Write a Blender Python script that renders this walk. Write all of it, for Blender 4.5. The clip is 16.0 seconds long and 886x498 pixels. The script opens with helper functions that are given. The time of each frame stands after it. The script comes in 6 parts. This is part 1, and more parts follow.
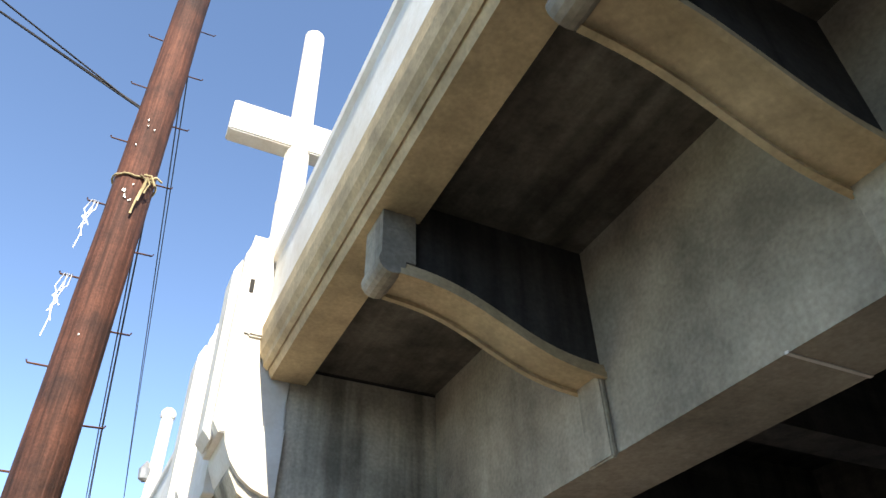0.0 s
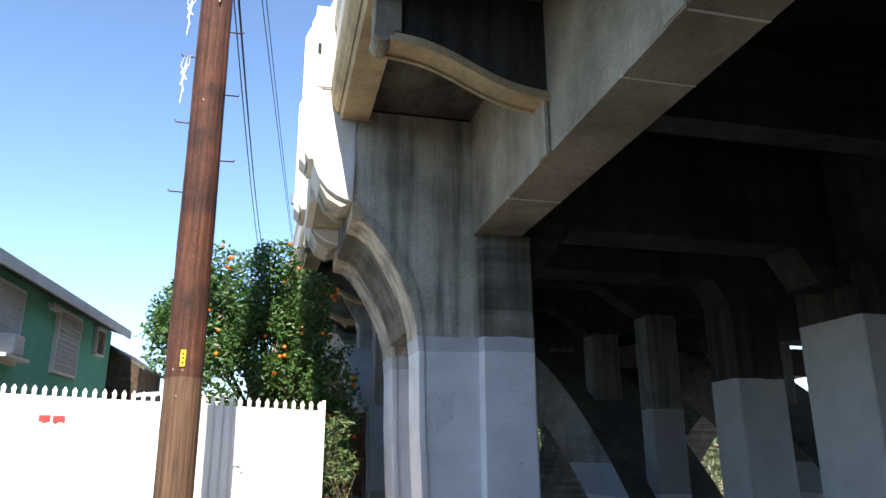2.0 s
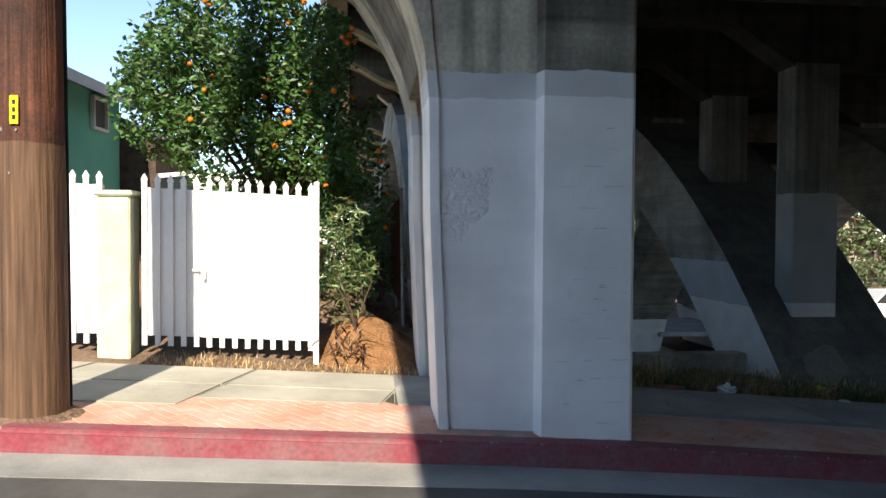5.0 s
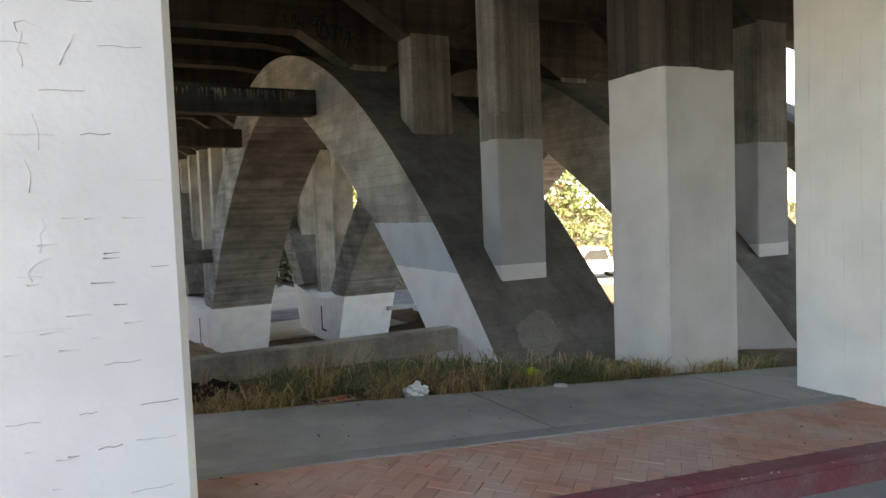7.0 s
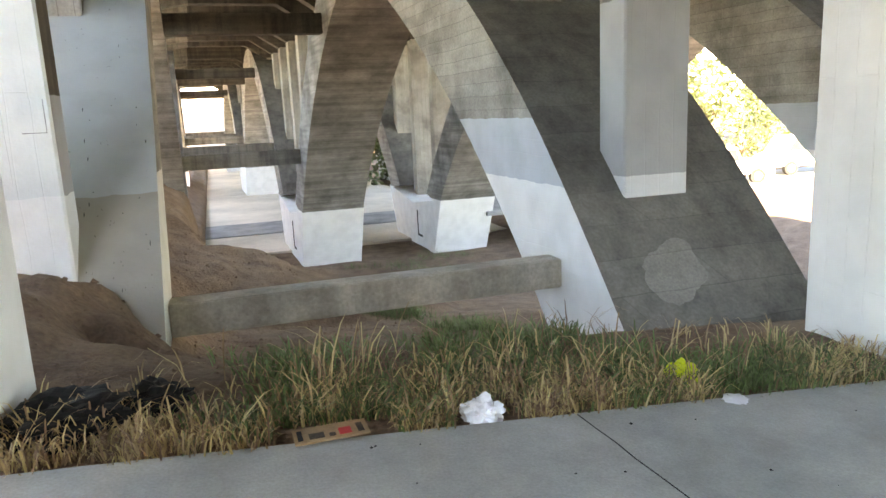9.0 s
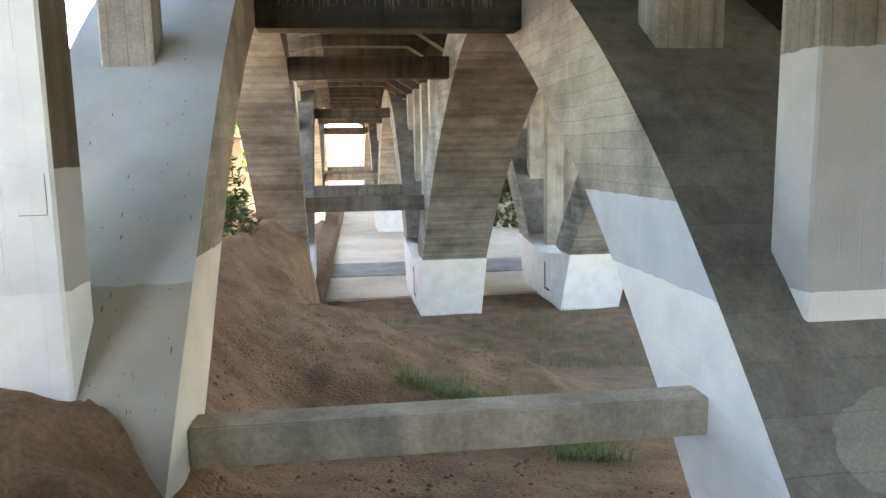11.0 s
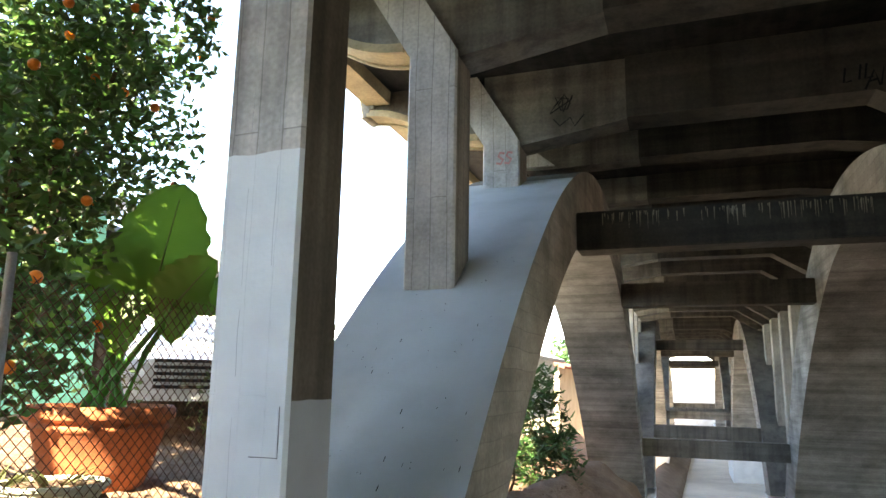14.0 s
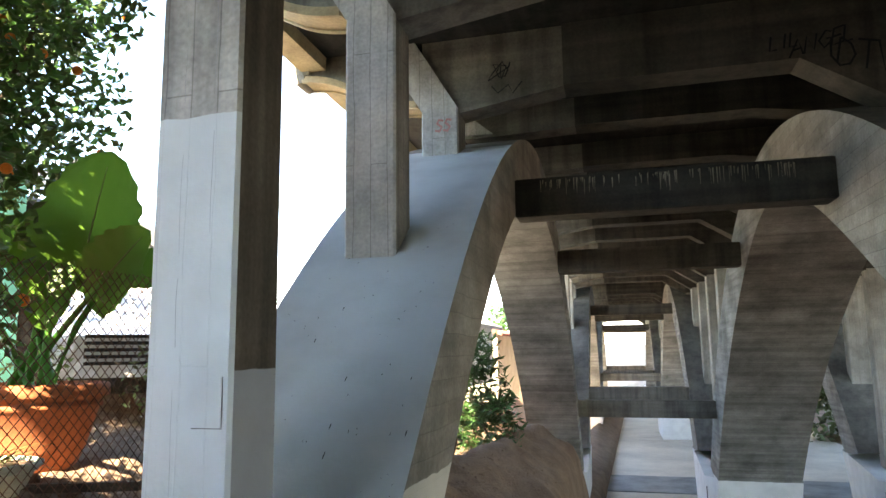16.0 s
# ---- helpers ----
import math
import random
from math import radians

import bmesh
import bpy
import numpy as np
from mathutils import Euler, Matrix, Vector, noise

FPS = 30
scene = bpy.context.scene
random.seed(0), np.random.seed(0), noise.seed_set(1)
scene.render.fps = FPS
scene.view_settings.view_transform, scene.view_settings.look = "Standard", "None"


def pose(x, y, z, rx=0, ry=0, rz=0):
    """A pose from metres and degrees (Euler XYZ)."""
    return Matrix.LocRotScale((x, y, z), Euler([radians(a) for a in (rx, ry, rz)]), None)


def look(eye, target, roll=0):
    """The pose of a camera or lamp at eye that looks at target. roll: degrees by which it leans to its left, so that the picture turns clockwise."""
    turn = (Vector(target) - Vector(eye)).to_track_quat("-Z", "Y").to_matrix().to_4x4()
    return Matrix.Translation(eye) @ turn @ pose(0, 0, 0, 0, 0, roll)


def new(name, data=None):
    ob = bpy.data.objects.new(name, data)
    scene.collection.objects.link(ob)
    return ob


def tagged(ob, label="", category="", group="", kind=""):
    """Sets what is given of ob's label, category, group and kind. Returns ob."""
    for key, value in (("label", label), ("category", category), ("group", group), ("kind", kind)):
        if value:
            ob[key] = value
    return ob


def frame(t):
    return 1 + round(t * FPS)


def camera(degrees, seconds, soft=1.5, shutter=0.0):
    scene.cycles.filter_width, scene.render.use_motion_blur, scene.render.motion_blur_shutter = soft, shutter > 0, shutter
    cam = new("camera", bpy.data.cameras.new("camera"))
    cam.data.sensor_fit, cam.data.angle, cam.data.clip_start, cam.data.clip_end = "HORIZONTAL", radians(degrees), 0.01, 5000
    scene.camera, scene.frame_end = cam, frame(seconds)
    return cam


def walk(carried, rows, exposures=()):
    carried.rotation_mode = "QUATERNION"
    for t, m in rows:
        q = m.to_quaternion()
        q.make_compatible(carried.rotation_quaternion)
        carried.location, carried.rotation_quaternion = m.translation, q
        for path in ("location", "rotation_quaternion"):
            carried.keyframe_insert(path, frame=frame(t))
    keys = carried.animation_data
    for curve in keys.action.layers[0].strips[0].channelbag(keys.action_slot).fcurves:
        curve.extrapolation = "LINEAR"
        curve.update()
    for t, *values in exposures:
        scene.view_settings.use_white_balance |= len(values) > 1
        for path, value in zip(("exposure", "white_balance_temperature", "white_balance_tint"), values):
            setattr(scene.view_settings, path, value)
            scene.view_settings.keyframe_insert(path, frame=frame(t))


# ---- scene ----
cam = camera(64.6, 16.0)
PATH = [
    (0.0, (-0.89, -1.0, 2.25), (-0.18, 0.4, 3.49), -1.6),
    (0.5, (-0.82, -2.2, 1.95), (-0.436, -0.437, 2.813), 0.9),
    (1.0, (-0.708, -3.372, 1.371), (-0.51, -1.547, 2.166), 0.1),
    (1.5, (-0.468, -3.83, 1.241), (-0.158, -1.97, 1.907), 1.2),
    (2, (-0.328, -3.294, 1.241), (0.123, -1.428, 1.805), -0.2),
    (2.5, (-0.189, -2.741, 1.245), (0.23, -0.844, 1.717), 0.6),
    (3, (-0.027, -2.175, 1.272), (0.339, -0.249, 1.667), 0.3),
    (3.2, (0.076, -1.973, 1.25), (0.455, -0.038, 1.589), -0.7),
    (5.3, (1.289, 0.657, 1.517), (1.49, 2.646, 1.449), 0.5),
    (5.5, (1.496, 0.929, 1.496), (1.9, 2.886, 1.421), -1.6),
    (6, (1.889, 1.478, 1.429), (2.497, 3.383, 1.382), -0.1),
    (6.5, (2.262, 1.992, 1.352), (3.004, 3.849, 1.322), -0.6),
    (7, (2.641, 2.484, 1.247), (3.54, 4.267, 1.133), -2.2),
    (7.5, (2.959, 3.014, 1.151), (3.845, 4.759, 0.739), -0.9),
    (8, (3.23, 3.53, 1.123), (4.151, 5.213, 0.559), -3.1),
    (8.5, (3.546, 4.025, 1.155), (4.243, 5.821, 0.619), -1.6),
    (9, (3.779, 4.588, 1.175), (4.376, 6.457, 0.788), -2.6),
    (9.2, (3.849, 4.82, 1.207), (4.416, 6.699, 0.824), -2.5),
    (11.3, (4.599, 6.387, 1.536), (4.707, 8.367, 1.271), -0.5),
    (11.5, (4.625, 6.539, 1.555), (4.637, 8.524, 1.314), -0.2),
    (12, (4.637, 6.921, 1.595), (4.53, 8.912, 1.751), -0.7),
    (12.5, (4.688, 7.255, 1.579), (4.481, 9.208, 1.956), -1.4),
    (13, (4.772, 7.541, 1.519), (4.231, 9.417, 1.953), 1.2),
    (13.5, (4.729, 7.641, 1.537), (4.094, 9.499, 1.918), 1.5),
    (14, (4.681, 7.67, 1.541), (3.992, 9.509, 1.919), 1.0),
    (14.5, (4.657, 7.661, 1.538), (3.964, 9.499, 1.911), 1.2),
    (15, (4.663, 7.662, 1.546), (4.018, 9.524, 1.891), 0.4),
    (15.5, (4.645, 7.672, 1.548), (4.075, 9.559, 1.886), -0.1),
    (16, (4.638, 7.677, 1.511), (4.115, 9.584, 1.807), -0.7),
]
walk(cam, [(t, look(eye, target, roll)) for t, eye, target, roll in PATH], exposures=(
    (0, 1.4, 7300, 10), (0.6, 1.1, 6500, 8), (1.5, 1.1, 6600, 9), (3, 1.6, 7400, 11), (5.5, 1.1, 7800, 9), (6.0, 2.15, 9200, 11), (6.5, 2.8, 11200, 13), (7, 3.3, 11600, 16), (8, 4.35, 11900, 17), (9, 4.7, 11900, 16), (11.5, 4.65, 11000, 14), (12.7, 4.5, 10100, 12), (14, 3.85, 9000, 11), (16, 3.85, 9000, 11)))

# world, sun, exposure
SUN_TO = Vector((-0.19, -1.35, 1.0)).normalized()
world = bpy.data.worlds.new("sky")
scene.world = world
world.use_nodes = True
wn = world.node_tree
sky = wn.nodes.new("ShaderNodeTexSky")
sky.sky_type = "NISHITA"
sky.sun_disc = False
sky.sun_elevation = math.asin(SUN_TO.z)
sky.sun_rotation = math.atan2(SUN_TO.x, SUN_TO.y)
sky.air_density, sky.dust_density, sky.ozone_density = 0.8, 0.15, 4.0
wn.links.new(sky.outputs["Color"], wn.nodes["Background"].inputs["Color"])
wn.nodes["Background"].inputs["Strength"].default_value = 0.15
sun_data = bpy.data.lights.new("sun", "SUN")
sun_data.energy, sun_data.angle, sun_data.color = 4.6, radians(0.53), (1.0, 0.95, 0.87)
sun_ob = new("sun", sun_data)
sun_ob.matrix_world = look(SUN_TO * 60, (0, 0, 0))


# ---------------- materials ----------------
def mat(name, base, rough=0.85, var=0.25, scale=1.2, fine=40.0, bump=0.15, tint=None, spec=0.3, metal=0.0, streak=0.0, dist=0.01):
    """Surface with stains at two scales, fine grain and relief."""
    m = bpy.data.materials.new(name)
    m.use_nodes = True
    t = m.node_tree
    N, L = t.nodes, t.links
    b = N["Principled BSDF"]
    tc = N.new("ShaderNodeTexCoord")
    big = N.new("ShaderNodeTexNoise")
    big.inputs["Scale"].default_value, big.inputs["Detail"].default_value = scale, 6
    big.inputs["Roughness"].default_value = 0.65
    small = N.new("ShaderNodeTexNoise")
    small.inputs["Scale"].default_value, small.inputs["Detail"].default_value = fine, 5
    L.new(tc.outputs["Object"], big.inputs["Vector"])
    L.new(tc.outputs["Object"], small.inputs["Vector"])
    ramp = N.new("ShaderNodeValToRGB")
    d = tint or tuple(c * (1 - 1.6 * var) for c in base)
    ramp.color_ramp.elements[0].position, ramp.color_ramp.elements[1].position = 0.33, 0.62
    ramp.color_ramp.elements[0].color = (*d, 1)
    ramp.color_ramp.elements[1].color = (*base, 1)
    L.new(big.outputs["Fac"], ramp.inputs["Fac"])
    mul = N.new("ShaderNodeMix")
    mul.data_type, mul.blend_type = "RGBA", "MULTIPLY"
    mul.inputs["Factor"].default_value = 1.0
    r2 = N.new("ShaderNodeMapRange")
    r2.inputs["From Min"].default_value, r2.inputs["From Max"].default_value = 0.25, 0.75
    r2.inputs["To Min"].default_value, r2.inputs["To Max"].default_value = 1 - var, 1.0
    L.new(small.outputs["Fac"], r2.inputs["Value"])
    L.new(ramp.outputs["Color"], mul.inputs["A"])
    L.new(r2.outputs["Result"], mul.inputs["B"])
    col = mul.outputs["Result"]
    if streak:
        mp = N.new("ShaderNodeMapping")
        mp.inputs["Scale"].default_value = (5, 5, 0.28)
        st = N.new("ShaderNodeTexNoise")
        st.inputs["Scale"].default_value, st.inputs["Detail"].default_value = 1.0, 5
        L.new(tc.outputs["Object"], mp.inputs["Vector"])
        L.new(mp.outputs["Vector"], st.inputs["Vector"])
        r3 = N.new("ShaderNodeMapRange")
        r3.inputs["From Min"].default_value, r3.inputs["From Max"].default_value = 0.46, 0.66
        r3.inputs["To Min"].default_value, r3.inputs["To Max"].default_value = 1.0, 1 - streak
        L.new(st.outputs["Fac"], r3.inputs["Value"])
        m3 = N.new("ShaderNodeMix")
        m3.data_type, m3.blend_type = "RGBA", "MULTIPLY"
        m3.inputs["Factor"].default_value = 1.0
        L.new(col, m3.inputs["A"])
        L.new(r3.outputs["Result"], m3.inputs["B"])
        col = m3.outputs["Result"]
    L.new(col, b.inputs["Base Color"])
    b.inputs["Roughness"].default_value = rough
    b.inputs["Specular IOR Level"].default_value = spec
    b.inputs["Metallic"].default_value = metal
    if bump:
        bp = N.new("ShaderNodeBump")
        bp.inputs["Strength"].default_value, bp.inputs["Distance"].default_value = bump, dist
        L.new(small.outputs["Fac"], bp.inputs["Height"])
        L.new(bp.outputs["Normal"], b.inputs["Normal"])
    return m


def boards(m, axis_scale, amount=0.35, dist=0.012):
    """Adds the marks of formwork boards: bands of tone and relief along one axis."""
    t = m.node_tree
    N, L = t.nodes, t.links
    b = N["Principled BSDF"]
    src = b.inputs["Base Color"].links[0].from_socket
    tc = N.new("ShaderNodeTexCoord")
    mp = N.new("ShaderNodeMapping")
    mp.inputs["Scale"].default_value = axis_scale
    no = N.new("ShaderNodeTexNoise")
    no.inputs["Scale"].default_value, no.inputs["Detail"].default_value = 1.0, 3
    L.new(tc.outputs["Object"], mp.inputs["Vector"])
    L.new(mp.outputs["Vector"], no.inputs["Vector"])
    r = N.new("ShaderNodeMapRange")
    r.inputs["From Min"].default_value, r.inputs["From Max"].default_value = 0.3, 0.7
    r.inputs["To Min"].default_value, r.inputs["To Max"].default_value = 1 - amount, 1.0
    L.new(no.outputs["Fac"], r.inputs["Value"])
    mx = N.new("ShaderNodeMix")
    mx.data_type, mx.blend_type = "RGBA", "MULTIPLY"
    mx.inputs["Factor"].default_value = 1.0
    L.new(src, mx.inputs["A"])
    L.new(r.outputs["Result"], mx.inputs["B"])
    L.new(mx.outputs["Result"], b.inputs["Base Color"])
    bp = N.new("ShaderNodeBump")
    bp.inputs["Strength"].default_value, bp.inputs["Distance"].default_value = 0.5, dist
    L.new(no.outputs["Fac"], bp.inputs["Height"])
    old = b.inputs["Normal"].links
    if old:
        L.new(old[0].from_socket, bp.inputs["Normal"])
    L.new(bp.outputs["Normal"], b.inputs["Normal"])
    return m


def coats(m, levels):
    """Coats of paint rolled on up to given heights over the bare surface: (top, colour) from the highest down; edges a little wavy."""
    t = m.node_tree
    N, L = t.nodes, t.links
    b = N["Principled BSDF"]
    col = b.inputs["Base Color"].links[0].from_socket
    tc = N.new("ShaderNodeTexCoord")
    sep = N.new("ShaderNodeSeparateXYZ")
    L.new(tc.outputs["Object"], sep.inputs["Vector"])
    wob = N.new("ShaderNodeTexNoise")
    wob.inputs["Scale"].default_value, wob.inputs["Detail"].default_value = 5.0, 3
    L.new(tc.outputs["Object"], wob.inputs["Vector"])
    add = N.new("ShaderNodeMath")
    add.operation = "MULTIPLY_ADD"
    add.inputs[1].default_value = 0.05
    L.new(wob.outputs["Fac"], add.inputs[0])
    L.new(sep.outputs["Z"], add.inputs[2])
    grime = N.new("ShaderNodeTexNoise")
    grime.inputs["Scale"].default_value, grime.inputs["Detail"].default_value = 2.2, 8
    L.new(tc.outputs["Object"], grime.inputs["Vector"])
    gr = N.new("ShaderNodeMapRange")
    gr.inputs["From Min"].default_value, gr.inputs["From Max"].default_value = 0.3, 0.6
    gr.inputs["To Min"].default_value, gr.inputs["To Max"].default_value = 0.86, 1.0
    L.new(grime.outputs["Fac"], gr.inputs["Value"])
    for top, c in levels:
        rgb = N.new("ShaderNodeMix")
        rgb.data_type, rgb.blend_type = "RGBA", "MULTIPLY"
        rgb.inputs["Factor"].default_value = 1.0
        rgb.inputs["A"].default_value = (*c, 1)
        L.new(gr.outputs["Result"], rgb.inputs["B"])
        lt = N.new("ShaderNodeMapRange")
        lt.inputs["From Min"].default_value, lt.inputs["From Max"].default_value = top + 0.022, top + 0.028
        lt.inputs["To Min"].default_value, lt.inputs["To Max"].default_value = 0.96, 0.0
        L.new(add.outputs["Value"], lt.inputs["Value"])
        mx = N.new("ShaderNodeMix")
        mx.data_type = "RGBA"
        L.new(lt.outputs["Result"], mx.inputs["Factor"])
        L.new(col, mx.inputs["A"])
        L.new(rgb.outputs["Result"], mx.inputs["B"])
        col = mx.outputs["Result"]
    L.new(col, b.inputs["Base Color"])
    return m


def planks(m, upright=False, width=0.15, length=2.6, tone=0.22, joint=0.45):
    """Adds the casts of single formwork boards: staggered rows, each with its own tone and a fine dark joint."""
    t = m.node_tree
    N, L = t.nodes, t.links
    b = N["Principled BSDF"]
    src = b.inputs["Base Color"].links[0].from_socket
    tc = N.new("ShaderNodeTexCoord")
    sep = N.new("ShaderNodeSeparateXYZ")
    L.new(tc.outputs["Object"], sep.inputs["Vector"])
    add = N.new("ShaderNodeMath")
    L.new(sep.outputs["X"], add.inputs[0])
    L.new(sep.outputs["Y"], add.inputs[1])
    com = N.new("ShaderNodeCombineXYZ")
    L.new((sep.outputs["Z"] if upright else add.outputs["Value"]), com.inputs["X"])
    L.new((add.outputs["Value"] if upright else sep.outputs["Z"]), com.inputs["Y"])
    wob = N.new("ShaderNodeTexNoise")
    wob.inputs["Scale"].default_value = 1.3
    L.new(tc.outputs["Object"], wob.inputs["Vector"])
    vm = N.new("ShaderNodeVectorMath")
    vm.operation = "MULTIPLY_ADD"
    vm.inputs[1].default_value = (0.06, 0.06, 0.06)
    L.new(wob.outputs["Color"], vm.inputs[0])
    L.new(com.outputs["Vector"], vm.inputs[2])
    br = N.new("ShaderNodeTexBrick")
    br.inputs["Color1"].default_value = (1, 1, 1, 1)
    br.inputs["Color2"].default_value = (1 - tone, 1 - tone, 1 - tone, 1)
    br.inputs["Mortar"].default_value = (1 - joint, 1 - joint, 1 - joint, 1)
    br.inputs["Scale"].default_value = 1.0
    br.inputs["Mortar Size"].default_value = 0.006
    br.inputs["Mortar Smooth"].default_value = 0.6
    br.inputs["Brick Width"].default_value, br.inputs["Row Height"].default_value = length, width
    L.new(vm.outputs["Vector"], br.inputs["Vector"])
    mx = N.new("ShaderNodeMix")
    mx.data_type, mx.blend_type = "RGBA", "MULTIPLY"
    mx.inputs["Factor"].default_value = 1.0
    L.new(src, mx.inputs["A"])
    L.new(br.outputs["Color"], mx.inputs["B"])
    L.new(mx.outputs["Result"], b.inputs["Base Color"])
    bp = N.new("ShaderNodeBump")
    bp.inputs["Strength"].default_value, bp.inputs["Distance"].default_value = 0.6, 0.01
    L.new(br.outputs["Color"], bp.inputs["Height"])
    old = b.inputs["Normal"].links
    if old:
        L.new(old[0].from_socket, bp.inputs["Normal"])
    L.new(bp.outputs["Normal"], b.inputs["Normal"])
    return m


RAW = (0.36, 0.33, 0.28)
WHITE, BLUE = (0.76, 0.76, 0.74), (0.47, 0.51, 0.54)


def concrete(name, base=RAW, streak=0.45, **k):
    return mat(name, base, 0.9, 0.3, 0.9, 30, 0.25, tuple(c * 0.5 for c in base), 0.2, streak=streak, **k)


M_conc = planks(concrete("concrete", (0.58, 0.51, 0.39), 0.35), False, 0.16, 3.2, 0.06, 0.10)
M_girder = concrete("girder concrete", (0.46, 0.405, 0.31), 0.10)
M_strut = concrete("pale strut concrete", (0.72, 0.64, 0.52), 0.2)
# Under-deck shade is put into this near-black concrete.
M_soffit_shade = boards(concrete("shaded deck soffit concrete", (0.05, 0.045, 0.039)), (7, 0.3, 7), 0.55)
# Same slab, with less painted shade at the open footway edge.
M_eave_shade = boards(concrete("lightly shaded footway soffit concrete", (0.21, 0.185, 0.145), 0.3), (7, 0.3, 7), 0.5)
M_dark = concrete("dark bracket concrete", (0.075, 0.07, 0.065), 0.5)
# Beams hold soot and the shade under the deck in one dark tone.
M_beam_shade = boards(concrete("shaded beam concrete", (0.135, 0.12, 0.10), 0.35), (0.2, 0.2, 7), 0.4)
# Paler copy, for daylight reaching haunches at the deck's open sides.
M_haunch = boards(concrete("paler haunch concrete", (0.31, 0.285, 0.24), 0.35), (0.2, 0.2, 7), 0.35)
M_pier = coats(concrete("pier concrete", (0.74, 0.67, 0.53), 0.5), ((2.69, (0.60, 0.61, 0.61)), (2.50, (0.80, 0.80, 0.79))))
M_pier = boards(M_pier, (0.3, 0.3, 4.5), 0.10, 0.006)
M_pilaster = coats(boards(concrete("pilaster concrete", (0.44, 0.405, 0.33), 0.45), (0.3, 0.3, 5.5), 0.6, 0.006), ((2.69, (0.60, 0.61, 0.61)), (2.50, (0.80, 0.80, 0.79))))
# Bare pillar tops are darkened: shade under the deck put into the concrete.
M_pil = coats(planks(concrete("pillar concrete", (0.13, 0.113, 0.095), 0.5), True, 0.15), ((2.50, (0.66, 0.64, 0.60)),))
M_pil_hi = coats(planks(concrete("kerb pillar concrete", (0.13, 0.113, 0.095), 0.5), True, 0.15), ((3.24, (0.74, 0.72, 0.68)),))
M_ribA = coats(planks(boards(concrete("outer rib concrete", (0.47, 0.43, 0.36), 0.06), (0.2, 1.0, 5.5), 0.3), False, 0.17, 1.9, 0.25, 0.3), ((0.70, (0.60, 0.57, 0.50)),))
M_ribB = coats(planks(boards(concrete("inner rib concrete", (0.50, 0.475, 0.42), 0.06), (0.2, 1.0, 4.5), 0.25), False, 0.17, 2.3, 0.22, 0.38), ((1.05, BLUE), (0.34, WHITE)))
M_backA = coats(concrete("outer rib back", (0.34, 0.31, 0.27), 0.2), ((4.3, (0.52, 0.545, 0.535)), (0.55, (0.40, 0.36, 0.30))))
# Darker than the rib faces: the deck's shade is put into the back.
M_backB_shade = planks(concrete("shaded inner rib back", (0.25, 0.23, 0.20), 0.2), False, 0.3, 2.5, 0.15, 0.25)
M_far = coats(planks(boards(concrete("far rib concrete", (0.47, 0.465, 0.43), 0.10), (0.2, 0.6, 9.0), 0.42), False, 0.15, 2.1, 0.16, 0.3), ((-2.25, WHITE),))
# Bare front is lightened for skylight; the side copy is darkened for shade.
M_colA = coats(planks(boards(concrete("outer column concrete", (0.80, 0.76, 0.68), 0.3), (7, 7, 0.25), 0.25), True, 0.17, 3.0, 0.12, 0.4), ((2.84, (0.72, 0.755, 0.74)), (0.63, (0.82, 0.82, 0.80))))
M_colA_shade = coats(boards(concrete("shaded outer column side concrete", (0.20, 0.16, 0.12), 0.3), (6, 6, 0.25), 0.4), ((1.44, (0.36, 0.36, 0.36)), (0.63, WHITE)))
M_colB = coats(planks(concrete("inner column concrete", (0.37, 0.345, 0.30), 0.4), True, 0.17), ((2.2, (0.42, 0.42, 0.41)), (0.42, WHITE)))
# Spandrel columns: skylight put into the front colour, shade into the side colour.
M_colraw_lit = planks(boards(concrete("skylit spandrel column concrete", (0.80, 0.78, 0.73), 0.25), (5, 5, 0.25), 0.2), True, 0.17, 2.2, 0.12, 0.4)
M_colfar = planks(boards(concrete("far column concrete", (0.58, 0.54, 0.47), 0.2), (5, 5, 0.25), 0.2), True, 0.17, 2.2, 0.12, 0.3)
M_colraw_shade = planks(boards(concrete("shaded spandrel column side concrete", (0.44, 0.39, 0.33), 0.3), (6, 6, 0.25), 0.3), True, 0.16, 2.2, 0.12, 0.4)
M_white = mat("white painted concrete", (0.80, 0.78, 0.72), 0.8, 0.10, 1.5, 25, 0.15, (0.66, 0.60, 0.50))
M_ochre = mat("buff painted concrete", (0.60, 0.46, 0.27), 0.85, 0.25, 2.0, 30, 0.2)
M_walk = mat("pavement concrete", (0.43, 0.43, 0.40), 0.9, 0.22, 1.3, 90, 0.2)
M_walk_l = mat("sunlit pavement concrete", (0.44, 0.42, 0.36), 0.9, 0.2, 1.3, 90, 0.2)
M_road = mat("asphalt", (0.125, 0.123, 0.12), 0.9, 0.35, 0.8, 160, 0.35)
M_gutter = mat("gutter concrete", (0.36, 0.36, 0.35), 0.9, 0.25, 1.0, 90, 0.2)
M_kerb = mat("worn red kerb paint", (0.27, 0.055, 0.075), 0.75, 0.35, 2.6, 35, 0.3, (0.24, 0.135, 0.14))
M_mortar = mat("paver joint", (0.44, 0.32, 0.26), 0.95, 0.25, 3.0, 80, 0.2)
M_soil = mat("dry brown soil", (0.28, 0.185, 0.127), 1.0, 0.4, 1.6, 26, 0.9, (0.155, 0.098, 0.067), dist=0.05)
M_sand = mat("pale dusty ground", (0.74, 0.65, 0.53), 1.0, 0.18, 0.25, 12, 0.4)
M_pole = coats(mat("creosoted wood", (0.23, 0.088, 0.055), 0.8, 0.45, 1.6, 50, 0.4, (0.075, 0.035, 0.027)), ((2.10, (0.20, 0.115, 0.072)),))
